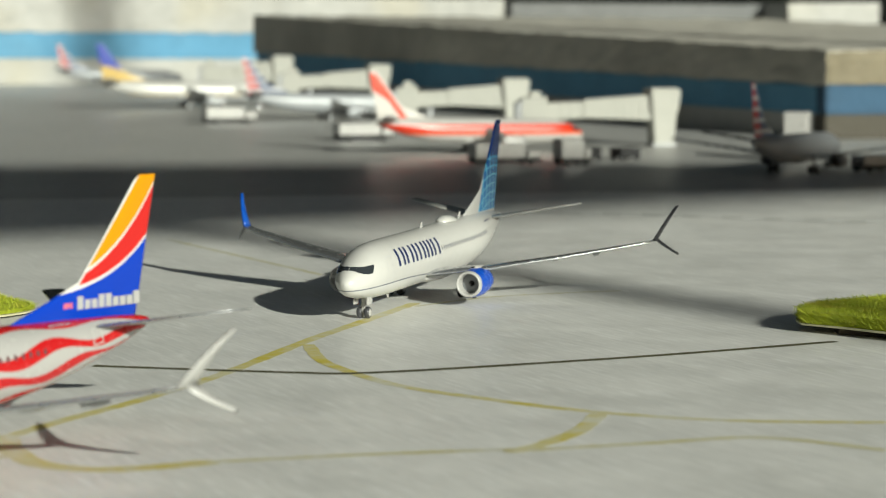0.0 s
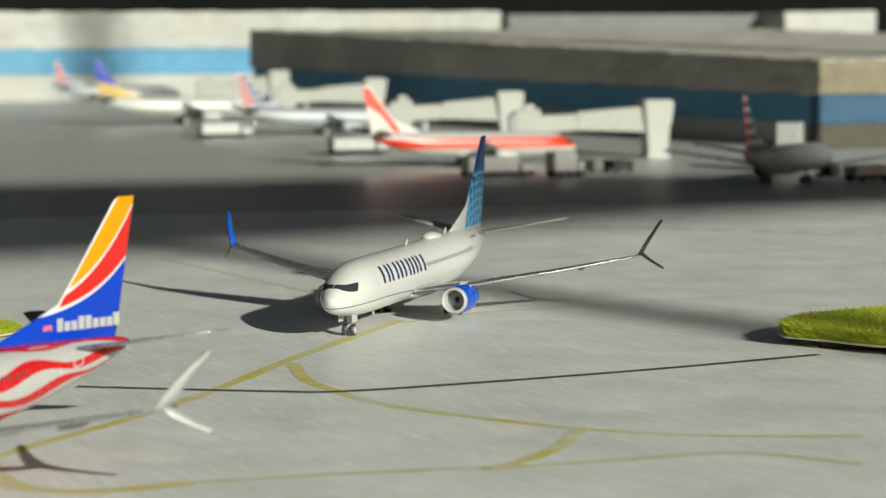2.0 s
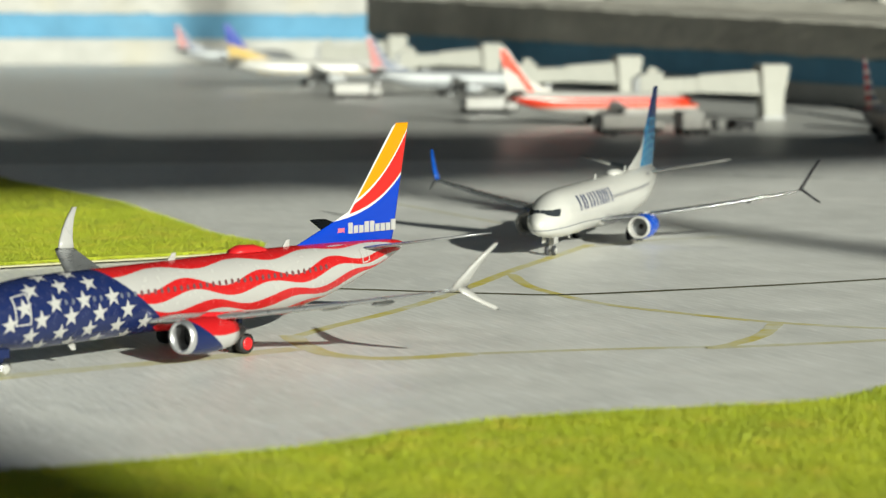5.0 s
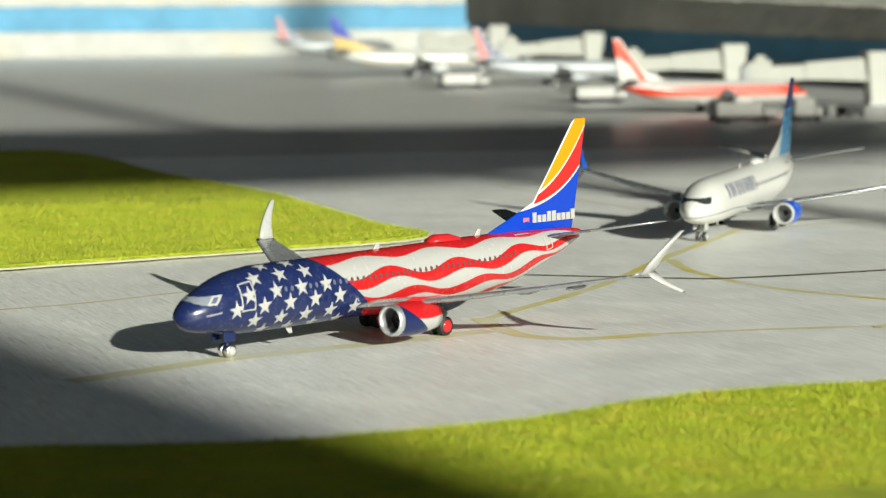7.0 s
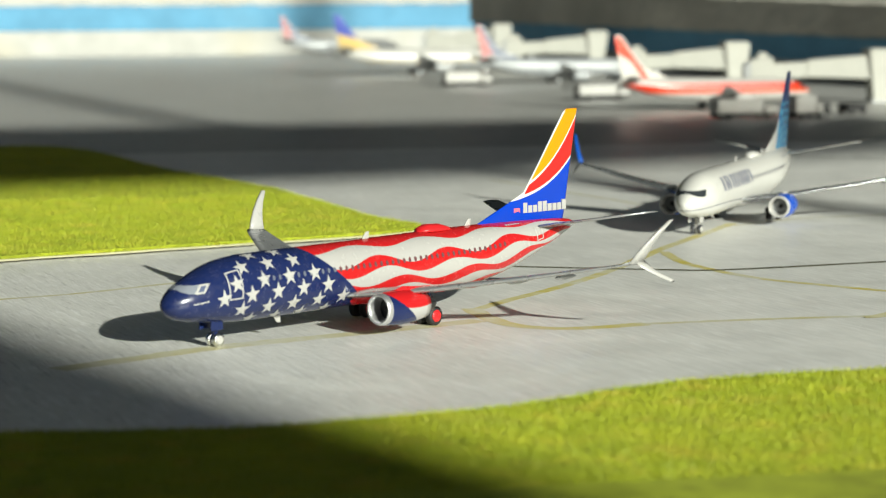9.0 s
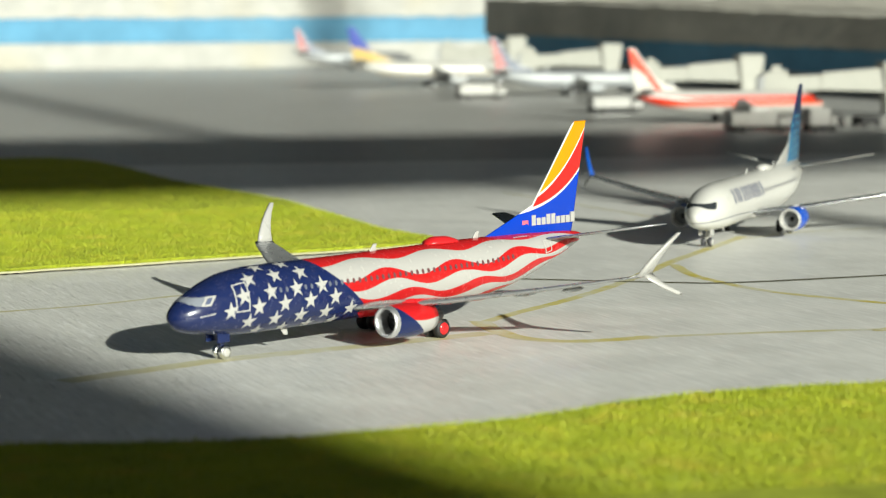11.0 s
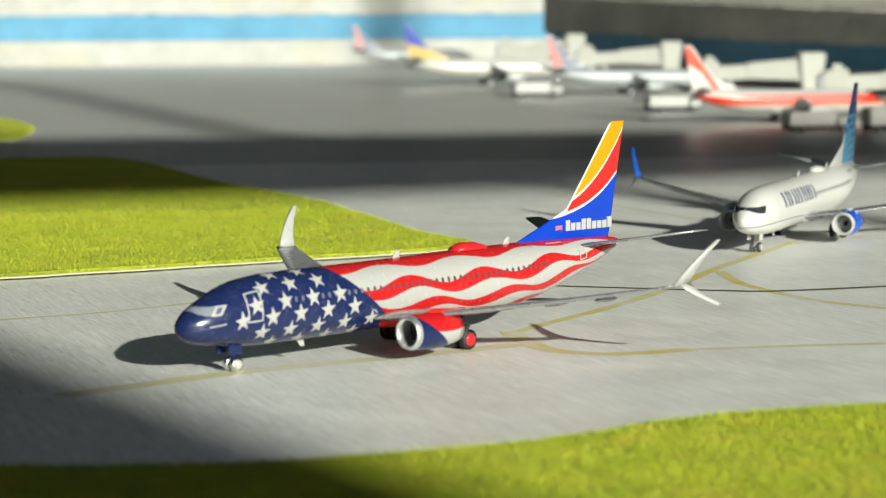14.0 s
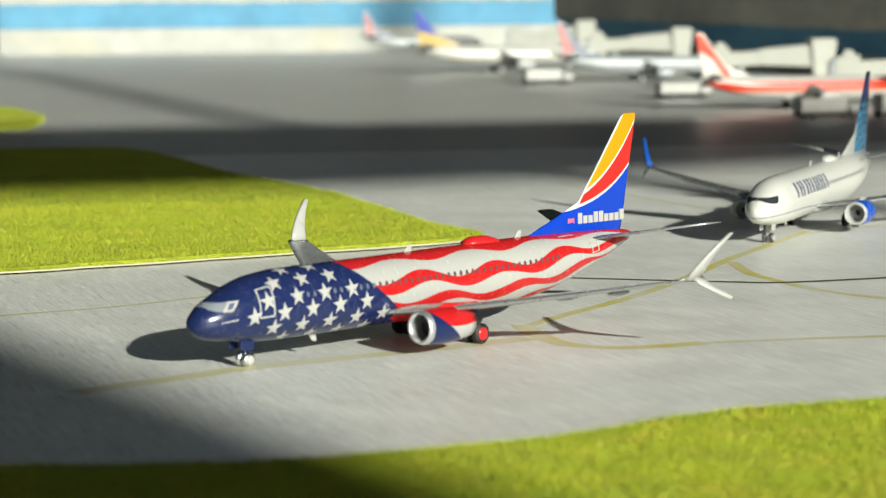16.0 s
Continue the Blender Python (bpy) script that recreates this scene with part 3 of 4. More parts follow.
M_SATIN = paint("satin_silver_paint", (0.46, 0.47, 0.48), 0.22, 0.8, vary=0.06)
M_PINK = paint("flag_print_red", (0.55, 0.12, 0.18), 0.35, vary=0.3)
M_DARKGREY = paint("dark_grey_edge", (0.07, 0.072, 0.08), 0.3, 0.3, vary=0.1)
M_COCKGREY = paint("pale_cockpit_print", (0.21, 0.23, 0.27), 0.2, vary=0.1)
M_COCKBLUE = paint("side_pane_print", (0.10, 0.12, 0.20), 0.2, vary=0.1)
M_TITLE = paint("navy_lettering", (0.010, 0.022, 0.10), 0.35, vary=0.05)
M_UNENG = paint("bright_blue_cowl", (0.004, 0.07, 0.46), 0.25, vary=0.05)

# ---- board ----
def tarmac_paint(name="painted_grey_board", tone=1.0):
    m, n, l, b = material(name, 0.5)
    k = Net(m)
    c = k.n.new("ShaderNodeTexCoord").outputs["Object"]
    g = k.coords(1.0, radians(-8.6), (1.0, 0.09, 1.0))
    streak = k.noise(g, 900.0, 5.0, 0.6)
    thin = k.noise(k.coords(1.0, radians(-9.5), (1.0, 0.05, 1.0)), 1900.0, 4.0, 0.7)
    broad = k.noise(c, 14.0, 4.0)
    fine = k.noise(c, 2500.0, 3.0)
    blot = k.noise(c, 60.0, 5.0, 0.65)
    v = k.math("ADD", k.math("ADD", k.math("MULTIPLY", streak, 0.30), k.math("MULTIPLY", thin, 0.30)), k.math("ADD", k.math("MULTIPLY", blot, 0.25), k.math("MULTIPLY", broad, 0.15)))
    col = k.mix(k.ramp(v, 0.36, 0.60), tuple(q * tone for q in (0.52, 0.52, 0.495)), tuple(q * tone for q in (0.80, 0.79, 0.755)))
    fleck = k.math("MAXIMUM", k.ramp(k.noise(g, 1000.0, 4.0, 0.65), 0.55, 0.64), k.ramp(k.noise(c, 520.0, 2.0), 0.71, 0.73))
    # brush marks are stronger in broad patches and towards one side of the board
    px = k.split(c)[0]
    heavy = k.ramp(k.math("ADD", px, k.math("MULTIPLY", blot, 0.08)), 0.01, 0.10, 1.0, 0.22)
    # worn is tone only: the brighter low-x side is put into the colour
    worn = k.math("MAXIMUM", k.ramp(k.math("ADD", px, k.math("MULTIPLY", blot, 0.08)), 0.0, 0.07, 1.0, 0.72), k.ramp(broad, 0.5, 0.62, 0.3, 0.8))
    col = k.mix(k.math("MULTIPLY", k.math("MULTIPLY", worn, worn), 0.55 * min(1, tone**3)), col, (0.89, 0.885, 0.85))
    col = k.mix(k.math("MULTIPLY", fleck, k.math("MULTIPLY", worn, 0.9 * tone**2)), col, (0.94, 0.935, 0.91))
    # crisp near-white streaks along the brushing: chips and sunlit glints put into the colour
    pale_streak = k.ramp(k.noise(k.coords(1.0, radians(-8.6), (1.0, 0.16, 1.0)), 800.0, 3.0, 0.6), 0.60, 0.635)
    col = k.mix(k.math("MULTIPLY", pale_streak, k.math("MULTIPLY", heavy, 0.9 * min(1, tone**3))), col, (0.95, 0.945, 0.925))
    # thin darker streaks along the brushing, in colour only
    dark_streak = k.ramp(k.noise(k.coords(1.0, radians(-8.6), (1.0, 0.07, 1.0)), 1150.0, 3.0, 0.6), 0.36, 0.40, 1.0, 0.0)
    col = k.mix(k.math("MULTIPLY", dark_streak, k.math("MULTIPLY", heavy, 0.42)), col, tuple(0.36 * tone * q for q in (1.0, 1.0, 0.95)))
    l.new(col, b.inputs["Base Color"])
    l.new(k.ramp(blot, 0.3, 0.7, 0.29, 0.45), b.inputs["Roughness"])
    h = k.math("ADD", k.math("MULTIPLY", streak, 0.4), k.math("ADD", k.math("MULTIPLY", fine, 0.2), k.math("MULTIPLY", thin, 0.4)))
    k.bump(b, k.math("MULTIPLY", h, heavy), 1.0, 0.0006)
    return m


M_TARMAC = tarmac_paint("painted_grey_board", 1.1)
cm = 0.01
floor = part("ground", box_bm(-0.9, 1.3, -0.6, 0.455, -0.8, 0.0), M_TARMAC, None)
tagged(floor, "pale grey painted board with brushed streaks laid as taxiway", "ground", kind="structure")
# one ground in two tones: the dimmer far part is put into the colour
apron = part("apron", box_bm(-0.9, 1.3, 0.4565, 2.0, -0.8, 0.0), tarmac_paint("dimmed_board_paint", 0.6), None)
tagged(apron, "far part of the grey painted board, toned darker", "ground", kind="structure")


def smooth_line(pts, n=10):
    out = []
    for i in range(len(pts) - 1):
        p0, p1, p2, p3 = (Vector(pts[max(0, min(len(pts) - 1, j))]) for j in (i - 1, i, i + 1, i + 2))
        for q in range(n):
            u = q / n
            out.append(0.5 * ((2 * p1) + (p2 - p0) * u + (2 * p0 - 5 * p1 + 4 * p2 - p3) * u * u + (3 * p1 - p0 - 3 * p2 + p3) * u**3))
    out.append(Vector(pts[-1]))
    return out


def stripe(name, pts, width, mat, label, z=0.000025):
    """A painted line along points given in centimetres."""
    line = smooth_line([(x * cm, y * cm) for x, y in pts])
    bm = bmesh.new()
    prev = None
    for i, p in enumerate(line):
        d = (line[min(i + 1, len(line) - 1)] - line[max(i - 1, 0)]).normalized()
        o = Vector((-d.y, d.x)) * width * cm / 2 * (1 + 0.18 * noise.noise((p.x * 300, p.y * 300, 1)))
        cur = [bm.verts.new((p.x + o.x, p.y + o.y, z)), bm.verts.new((p.x - o.x, p.y - o.y, z))]
        if prev:
            bm.faces.new((prev[0], prev[1], cur[1], cur[0]))
        prev = cur
    ob = part(name, bm, mat, None)
    return tagged(ob, label, "marking", kind="structure")


def worn_yellow(name, faint, strong):
    m, n, l, b = material(name, 0.55)
    k = Net(m)
    c = k.n.new("ShaderNodeTexCoord").outputs["Object"]
    f = k.ramp(k.math("ADD", k.math("MULTIPLY", k.noise(c, 260.0, 5.0, 0.7), 0.5), k.math("MULTIPLY", k.noise(c, 55.0, 3.0), 0.5)), 0.40, 0.60)
    l.new(k.mix(f, faint, strong), b.inputs["Base Color"])
    k.bump(b, k.noise(c, 1800.0, 3.0), 0.4, 0.0002)
    return m


M_YELLOW = worn_yellow("worn_yellow_line", (0.66, 0.645, 0.52), (0.60, 0.50, 0.07))
M_FAINT = worn_yellow("faded_yellow_line", (0.66, 0.65, 0.55), (0.58, 0.53, 0.27))
M_SEAM = paint("board_joint_dark", (0.075, 0.068, 0.025), 0.8, vary=0.3)
stripe("taxi_line", [(4.8, 3.28), (5.67, 4.48), (6.97, 6.07), (8.63, 8.48), (10.67, 11.94), (12.16, 14.26), (13.85, 16.9)], 0.23, M_YELLOW, "worn yellow taxi line painted on the apron")
stripe("taxi_line", [(10.56, 11.44), (10.34, 9.72), (10.38, 8.58), (10.75, 6.65), (11.57, 5.14), (12.74, 3.54), (14.26, 2.43), (16.16, 1.83)], 0.22, M_YELLOW, "worn yellow taxi line painted on the apron", 3e-05)
stripe("taxi_line", [(4.79, 3.51), (4.79, 2.2), (5.03, 1.17), (5.76, 0.68), (7.01, 0.93)], 0.34, M_YELLOW, "worn yellow taxi line painted on the apron", 3.5e-05)
stripe("taxi_line", [(7.0, 0.93), (8.9, 1.0), (10.89, 0.94)], 0.2, M_FAINT, "faded yellow taxi line painted on the apron", 3.2e-05)
stripe("taxi_line", [(10.6, 0.9), (10.89, 0.94), (11.92, 2.03), (12.71, 3.4)], 0.25, M_YELLOW, "worn yellow taxi line painted on the apron", 3.7e-05)
stripe("taxi_line", [(10.9, 0.85), (12.53, 0.98), (14.08, 1.05), (15.18, -0.22)], 0.22, M_FAINT, "faded yellow taxi line painted on the apron", 4e-05)
stripe("taxi_line", [(-2.3, -1.68), (-1.02, -0.80), (0.3, 0.05), (2.5, 1.0), (4.6, 2.0)], 0.42, M_FAINT, "faded yellow taxi line painted on the apron", 2e-05)
stripe("taxi_line", [(13.7, 16.35), (15.42, 17.55), (16.9, 17.94), (18.36, 18.15)], 0.1, M_FAINT, "faded yellow taxi line painted on the apron", 4.5e-05)
stripe("taxi_line", [(11.74, 31.22), (12.58, 26.63), (13.36, 22.38)], 0.14, M_FAINT, "faded yellow taxi line painted on the apron")
stripe("taxi_line", [(-7.5, 4.6), (-3.17, 6.56), (-1.44, 7.24), (0.1, 8.2), (2.2, 9.6)], 0.16, M_FAINT, "faded yellow taxi line painted on the apron")
stripe("board_joint", [(6.82, 9.66), (8.12, 8.97), (9.61, 8.25), (10.58, 7.96), (12.97, 8.31), (15.99, 8.97), (19.13, 9.87)], 0.19, M_SEAM, "dark open joint between two boards", 6e-05)

M_BAND = paint("dull_grey_band", (0.56, 0.56, 0.53), 0.6, vary=0.12, scale=250.0)
M_CHIP = paint("pale_paint_fleck", (0.93, 0.92, 0.89), 0.6, vary=0.1)
stripe("apron_band", [(23.0, 37.9), (25.5, 36.6), (28.0, 35.0), (29.8, 33.7), (32.2, 32.3), (35.0, 30.6)], 1.0, M_BAND, "dull grey band painted across the apron", 0.00003)
for i in range(9):
    x, y = 24.4 + 0.92 * i, 37.25 - 0.62 * i
    stripe("apron_dash", [(x - 0.27, y + 0.1), (x, y), (x + 0.27, y - 0.1)], 0.34, M_CHIP, "pale worn dash painted on the apron", 0.000055)
stripe("paint_chip", [(9.24, 25.43), (9.32, 25.45), (9.41, 25.43)], 0.13, M_CHIP, "small white paint chip on the apron", 0.000045)

# ---- grass mats ----
def grass_paint(name, a, b2):
    m, n, l, b = material(name, 0.6)
    k = Net(m)
    c = k.n.new("ShaderNodeTexCoord").outputs["Object"]
    rnd = k.n.new("ShaderNodeNewGeometry").outputs["Random Per Island"]
    f = k.math("ADD", k.math("MULTIPLY", rnd, 0.14), k.math("ADD", k.math("MULTIPLY", k.noise(c, 110.0, 4.0), 0.55), k.math("MULTIPLY", k.noise(c, 28.0, 3.0), 0.45)))
    col = k.mix(k.ramp(f, 0.32, 0.88), a, b2)
    dry = k.ramp(k.noise(c, 170.0, 3.0), 0.54, 0.68)
    col = k.mix(k.math("MULTIPLY", dry, 0.55), col, (0.56, 0.43, 0.05))
    bare = k.ramp(k.noise(k.coords(1.0, 0.3, (1.0, 2.5, 1.0)), 60.0, 3.0), 0.56, 0.68)
    col = k.mix(k.math("MULTIPLY", bare, 0.35), col, (0.34, 0.30, 0.05))
    l.new(col, b.inputs["Base Color"])
    return m


M_GRASS = grass_paint("static_grass", (0.235, 0.315, 0.013), (0.51, 0.53, 0.03))
M_TURF = paint("turf_base", (0.34, 0.39, 0.02), 0.9, vary=0.3, scale=300.0)
# near-black colour stands for the shade under raised mat edges
M_GAPSHADE = paint("gap_shade_card", (0.06, 0.05, 0.035), 0.9, vary=0.2)
M_PAPER = paint("turf_backing_paper", (0.44, 0.42, 0.27), 0.8, vary=0.1)


def inside(px, py, poly):
    c = np.zeros(len(px), bool)
    for i in range(len(poly)):
        (x0, y0), (x1, y1) = poly[i - 1], poly[i]
        cond = ((y0 > py) != (y1 > py)) & (px < (x1 - x0) * (py - y0) / (y1 - y0 + 1e-12) + x0)
        c ^= cond
    return c


def grass_mat(outline, label, z_top, density, seed, near=None, gap=0.0):
    """A turf mat: a paper-backed base with many standing fibres. Outline in centimetres."""
    pts = [(p.x, p.y) for p in smooth_line(list(outline) + [outline[0]], 8)][:-1]
    pts = [(x + 0.10 * noise.noise((x, y, seed)), y + 0.10 * noise.noise((x, y, seed + 5))) for x, y in pts]
    ob = thing("grass_mat", label, "grass mat", Matrix.Identity(4))
    # the lowest layer is an added support, coloured as the gap's shade
    for nm, z0, z1, mat, grow in (("shade_filler", 0.0, gap, M_GAPSHADE, -0.16 - gap * 2), ("backing", gap, gap + 0.03, M_PAPER, 0.07), ("turf", gap + 0.03, z_top, M_TURF, 0.0)):
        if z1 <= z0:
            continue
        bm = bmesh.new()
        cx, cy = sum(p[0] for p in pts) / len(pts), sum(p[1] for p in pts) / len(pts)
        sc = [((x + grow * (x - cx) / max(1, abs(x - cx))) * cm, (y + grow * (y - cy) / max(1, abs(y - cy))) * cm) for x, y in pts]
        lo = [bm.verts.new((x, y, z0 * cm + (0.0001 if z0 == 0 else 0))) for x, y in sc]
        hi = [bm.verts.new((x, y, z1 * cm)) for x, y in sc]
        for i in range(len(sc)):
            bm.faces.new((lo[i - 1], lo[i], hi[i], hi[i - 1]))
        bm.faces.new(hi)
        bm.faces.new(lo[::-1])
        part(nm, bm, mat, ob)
    rng = np.random.default_rng(seed)
    xs, ys = [p[0] for p in pts], [p[1] for p in pts]
    area = (max(xs) - min(xs)) * (max(ys) - min(ys))
    n = int(area * density)
    px, py = rng.uniform(min(xs), max(xs), n), rng.uniform(min(ys), max(ys), n)
    keep = inside(px, py, pts)
    if near is not None:
        keep &= near(px, py, rng)
    px, py = px[keep], py[keep]
    # extra fibres that lean out over the edge
    ring = np.array(pts)
    seg = rng.integers(0, len(ring), 900 * len(ring) // 8)
    mixed = rng.random(len(seg))[:, None]
    rim = ring[seg] * mixed + ring[seg - 1] * (1 - mixed)
    out = rim - ring.mean(0)
    out /= np.linalg.norm(out, axis=1)[:, None]
    px, py = np.r_[px, rim[:, 0]], np.r_[py, rim[:, 1]]
    n = len(px)
    h = rng.uniform(0.05, 0.095, n)
    lean = rng.normal(0, 0.05, (n, 2))
    lean[-len(rim):] += out * rng.uniform(0.0, 0.10, (len(rim), 1))
    drop = np.zeros(n)
    drop[-len(rim):] = rng.uniform(0, (z_top - gap) * 0.8, len(rim))
    a = rng.uniform(0, math.pi, n)
    w = rng.uniform(0.0035, 0.0065, n)
    base = np.stack([px, py, z_top - 0.03 - drop], 1)
    side = np.stack([np.cos(a) * w, np.sin(a) * w, np.zeros(n)], 1)
    tip = base + np.stack([lean[:, 0], lean[:, 1], h], 1)
    co = np.stack([base - side, base + side, tip + side * 0.35, tip - side * 0.35], 1).reshape(-1, 3) * cm
    me = bpy.data.meshes.new("turf_nap")
    me.vertices.add(4 * n)
    me.vertices.foreach_set("co", co.ravel())
    me.loops.add(4 * n)
    me.loops.foreach_set("vertex_index", np.arange(4 * n, dtype=np.int32))
    me.polygons.add(n)
    me.polygons.foreach_set("loop_start", np.arange(0, 4 * n, 4, dtype=np.int32))
    me.update()
    me.validate()
    fib = part("turf_nap", me, M_GRASS, ob)
    tagged(fib, kind="stuff")
    return ob


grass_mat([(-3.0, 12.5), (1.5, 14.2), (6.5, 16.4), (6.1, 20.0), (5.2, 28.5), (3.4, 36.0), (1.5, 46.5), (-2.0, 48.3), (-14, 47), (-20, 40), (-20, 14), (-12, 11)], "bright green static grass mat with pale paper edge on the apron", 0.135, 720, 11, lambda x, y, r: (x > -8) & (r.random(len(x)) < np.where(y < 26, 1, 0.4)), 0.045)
grass_mat([(-9, -7.0), (-3.57, -7.4), (-1.67, -7.67), (0.01, -7.69), (3.18, -6.83), (5.74, -5.49), (9.88, -5.0), (11.43, -4.0), (12.15, -4.51), (13.2, -6.5), (13.5, -14), (8, -18), (-9, -18)], "bright yellow-green static grass mat beside the taxiway", 0.12, 1300, 12, lambda x, y, r: (y > -12.0) & (x > -5))
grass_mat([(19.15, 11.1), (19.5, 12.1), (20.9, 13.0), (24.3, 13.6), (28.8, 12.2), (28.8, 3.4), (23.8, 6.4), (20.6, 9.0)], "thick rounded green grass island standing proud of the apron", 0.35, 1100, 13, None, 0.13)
grass_mat([(-0.8, 68.0), (-1.3, 63.5), (-2.4, 61.0), (-9.0, 60.0), (-14.0, 66.0), (-9, 77), (-2.6, 77.0)], "distant green grass mat on the apron", 0.2, 120, 14)

# ---- terminal ----
def wall_paint(name, color, spots, rough=0.75):
    m, n, l, b = material(name, rough)
    k = Net(m)
    c = k.n.new("ShaderNodeTexCoord").outputs["Object"]
    f = k.ramp(k.noise(c, 45.0, 5.0, 0.65), 0.35, 0.65)
    g = k.ramp(k.noise(c, 12.0, 3.0), 0.52, 0.66)
    col = k.mix(f, color, tuple(v * 0.82 for v in color))
    col = k.mix(k.math("MULTIPLY", g, 0.5), col, spots)
    l.new(col, b.inputs["Base Color"])
    k.bump(b, k.noise(c, 220.0, 4.0), 0.5, 0.0015)
    return m


M_TWHITE = wall_paint("brushed_white_wall", (0.45, 0.448, 0.425), (0.42, 0.39, 0.30))
M_TBLUE = wall_paint("brushed_blue_band", (0.10, 0.29, 0.46), (0.15, 0.34, 0.49))
M_TGREY = wall_paint("grey_plaster_roof", (0.50, 0.48, 0.42), (0.32, 0.30, 0.26))
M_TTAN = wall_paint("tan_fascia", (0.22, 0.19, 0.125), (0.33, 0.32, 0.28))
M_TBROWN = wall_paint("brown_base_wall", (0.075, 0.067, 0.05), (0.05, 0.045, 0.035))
# darker grey with the rear wall's shade put into its colour
M_TSHADED = wall_paint("shaded_grey_wall", (0.17, 0.175, 0.175), (0.12, 0.12, 0.12))
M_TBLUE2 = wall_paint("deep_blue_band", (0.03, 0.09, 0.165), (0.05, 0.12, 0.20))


def wall_run(ob, x0, y0, x1, y1, bands, depth):
    """Bands of a straight wall; depth goes to the right of its direction."""
    d = Vector((x1 - x0, y1 - y0)).normalized()
    nrm = Vector((d.y, -d.x))
    for nm, z0, z1, mat, proud, *far in bands:
        e0, e1 = far or (z0, z1)
        bm = bmesh.new()
        q = [Vector((x0, y0)) + nrm * proud, Vector((x1, y1)) + nrm * proud, Vector((x1, y1)) + nrm * depth, Vector((x0, y0)) + nrm * depth]
        lo = [bm.verts.new((p.x * cm, p.y * cm, z * cm)) for p, z in zip(q, (z0, e0, e0, z0))]
        hi = [bm.verts.new((p.x * cm, p.y * cm, z * cm)) for p, z in zip(q, (z1, e1, e1, z1))]
        for i in range(4):
            bm.faces.new((lo[i - 1], lo[i], hi[i], hi[i - 1]))
        bm.faces.new(hi), bm.faces.new(lo[::-1])
        if "fascia" in nm:
            # rough hand-cut plaster edge
            bmesh.ops.subdivide_edges(bm, edges=[e for e in bm.edges if e.calc_length() > 0.2], cuts=70, use_grid_fill=True)
            bmesh.ops.subdivide_edges(bm, edges=[e for e in bm.edges if 0.008 < e.calc_length() < 0.05 and abs(e.verts[0].co.z - e.verts[1].co.z) > 0.006], cuts=3, use_grid_fill=True)
            for v in bm.verts:
                v.co += 0.0011 * noise.noise_vector(v.co * 90.0) + 0.0009 * noise.noise_vector(v.co * 260.0)
        else:
            bmesh.ops.bevel(bm, geom=list(bm.edges), offset=0.0007, segments=2, affect="EDGES")
        part(nm, bm, mat, ob)


far_hall = thing("terminal_building", "long white terminal block with a light blue band", "building", Matrix.Identity(4))
wall_run(far_hall, -1.5, 168.0, 62.5, 168.0, (("base_wall", 0, 2.0, M_TWHITE, 0.0), ("blue_band", 2.0, 4.0, M_TBLUE, 0.05), ("fascia", 4.0, 6.8, M_TWHITE, 0.1)), -14)
pier = thing("terminal_building", "terminal pier with grey plaster roof, blue wall and white base", "building", Matrix.Identity(4))
wall_run(pier, 36.6, 140.0, 49.5, 77.0, (("base_wall", 0, 1.3, M_TWHITE, 0.0, 0, 1.1), ("blue_band", 1.3, 2.95, M_TBLUE, 0.05, 1.1, 2.4), ("roof_fascia", 2.95, 5.35, M_TGREY, 0.3, 2.4, 4.0)), -40)
# end wall tones lowered to hold down the brightness of its sunlit face
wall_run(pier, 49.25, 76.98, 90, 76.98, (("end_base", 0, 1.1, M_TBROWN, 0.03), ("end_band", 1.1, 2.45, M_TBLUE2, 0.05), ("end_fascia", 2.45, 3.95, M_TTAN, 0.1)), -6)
annex = thing("terminal_building", "white rear terminal block with a pale blue foot", "building", Matrix.Identity(4))
wall_run(annex, 62.8, 167, 84.3, 167, (("grey_base", 0, 4.4, M_TSHADED, 0.0), ("grey_top", 4.4, 6.55, M_TSHADED, 0.05)), -4)
wall_run(annex, 84.4, 162, 92.3, 162, (("base_wall", 0, 4.75, M_TBLUE, 0.0), ("fascia", 4.75, 6.69, M_TWHITE, 0.05)), -8)

# ---- jet bridges ----
def taper_box(x0, x1, w0, w1, b0, b1, t0, t1, bevel, ribs=0):
    """A tunnel along x whose half width, floor and roof change from x0 to x1, with raised ribs."""
    bm = bmesh.new()
    stations = [(0.0, 1.0), (1.0, 1.0)]
    if ribs:
        stations = [(min(1.0, (i + e) / ribs), g) for i in range(ribs) for e, g in ((0.0, 1.0), (0.6, 1.0), (0.66, 1.03), (0.94, 1.03))] + [(1.0, 1.0)]
    rings = []
    for u, g in stations:
        w, lo, hi = (w0 + (w1 - w0) * u) * g, b0 + (b1 - b0) * u, (t0 + (t1 - t0) * u)
        hi = lo + (hi - lo) * g
        x = x0 + (x1 - x0) * u
        rings.append([bm.verts.new(p) for p in ((x, -w, lo), (x, w, lo), (x, w, hi - bevel), (x, w - bevel, hi), (x, bevel - w, hi), (x, -w, hi - bevel))])
    for r0, r1 in zip(rings, rings[1:]):
        for j in range(6):
            bm.faces.new((r0[j - 1], r0[j], r1[j], r1[j - 1]))
    bm.faces.new(rings[0]), bm.faces.new(rings[-1][::-1])
    return bm


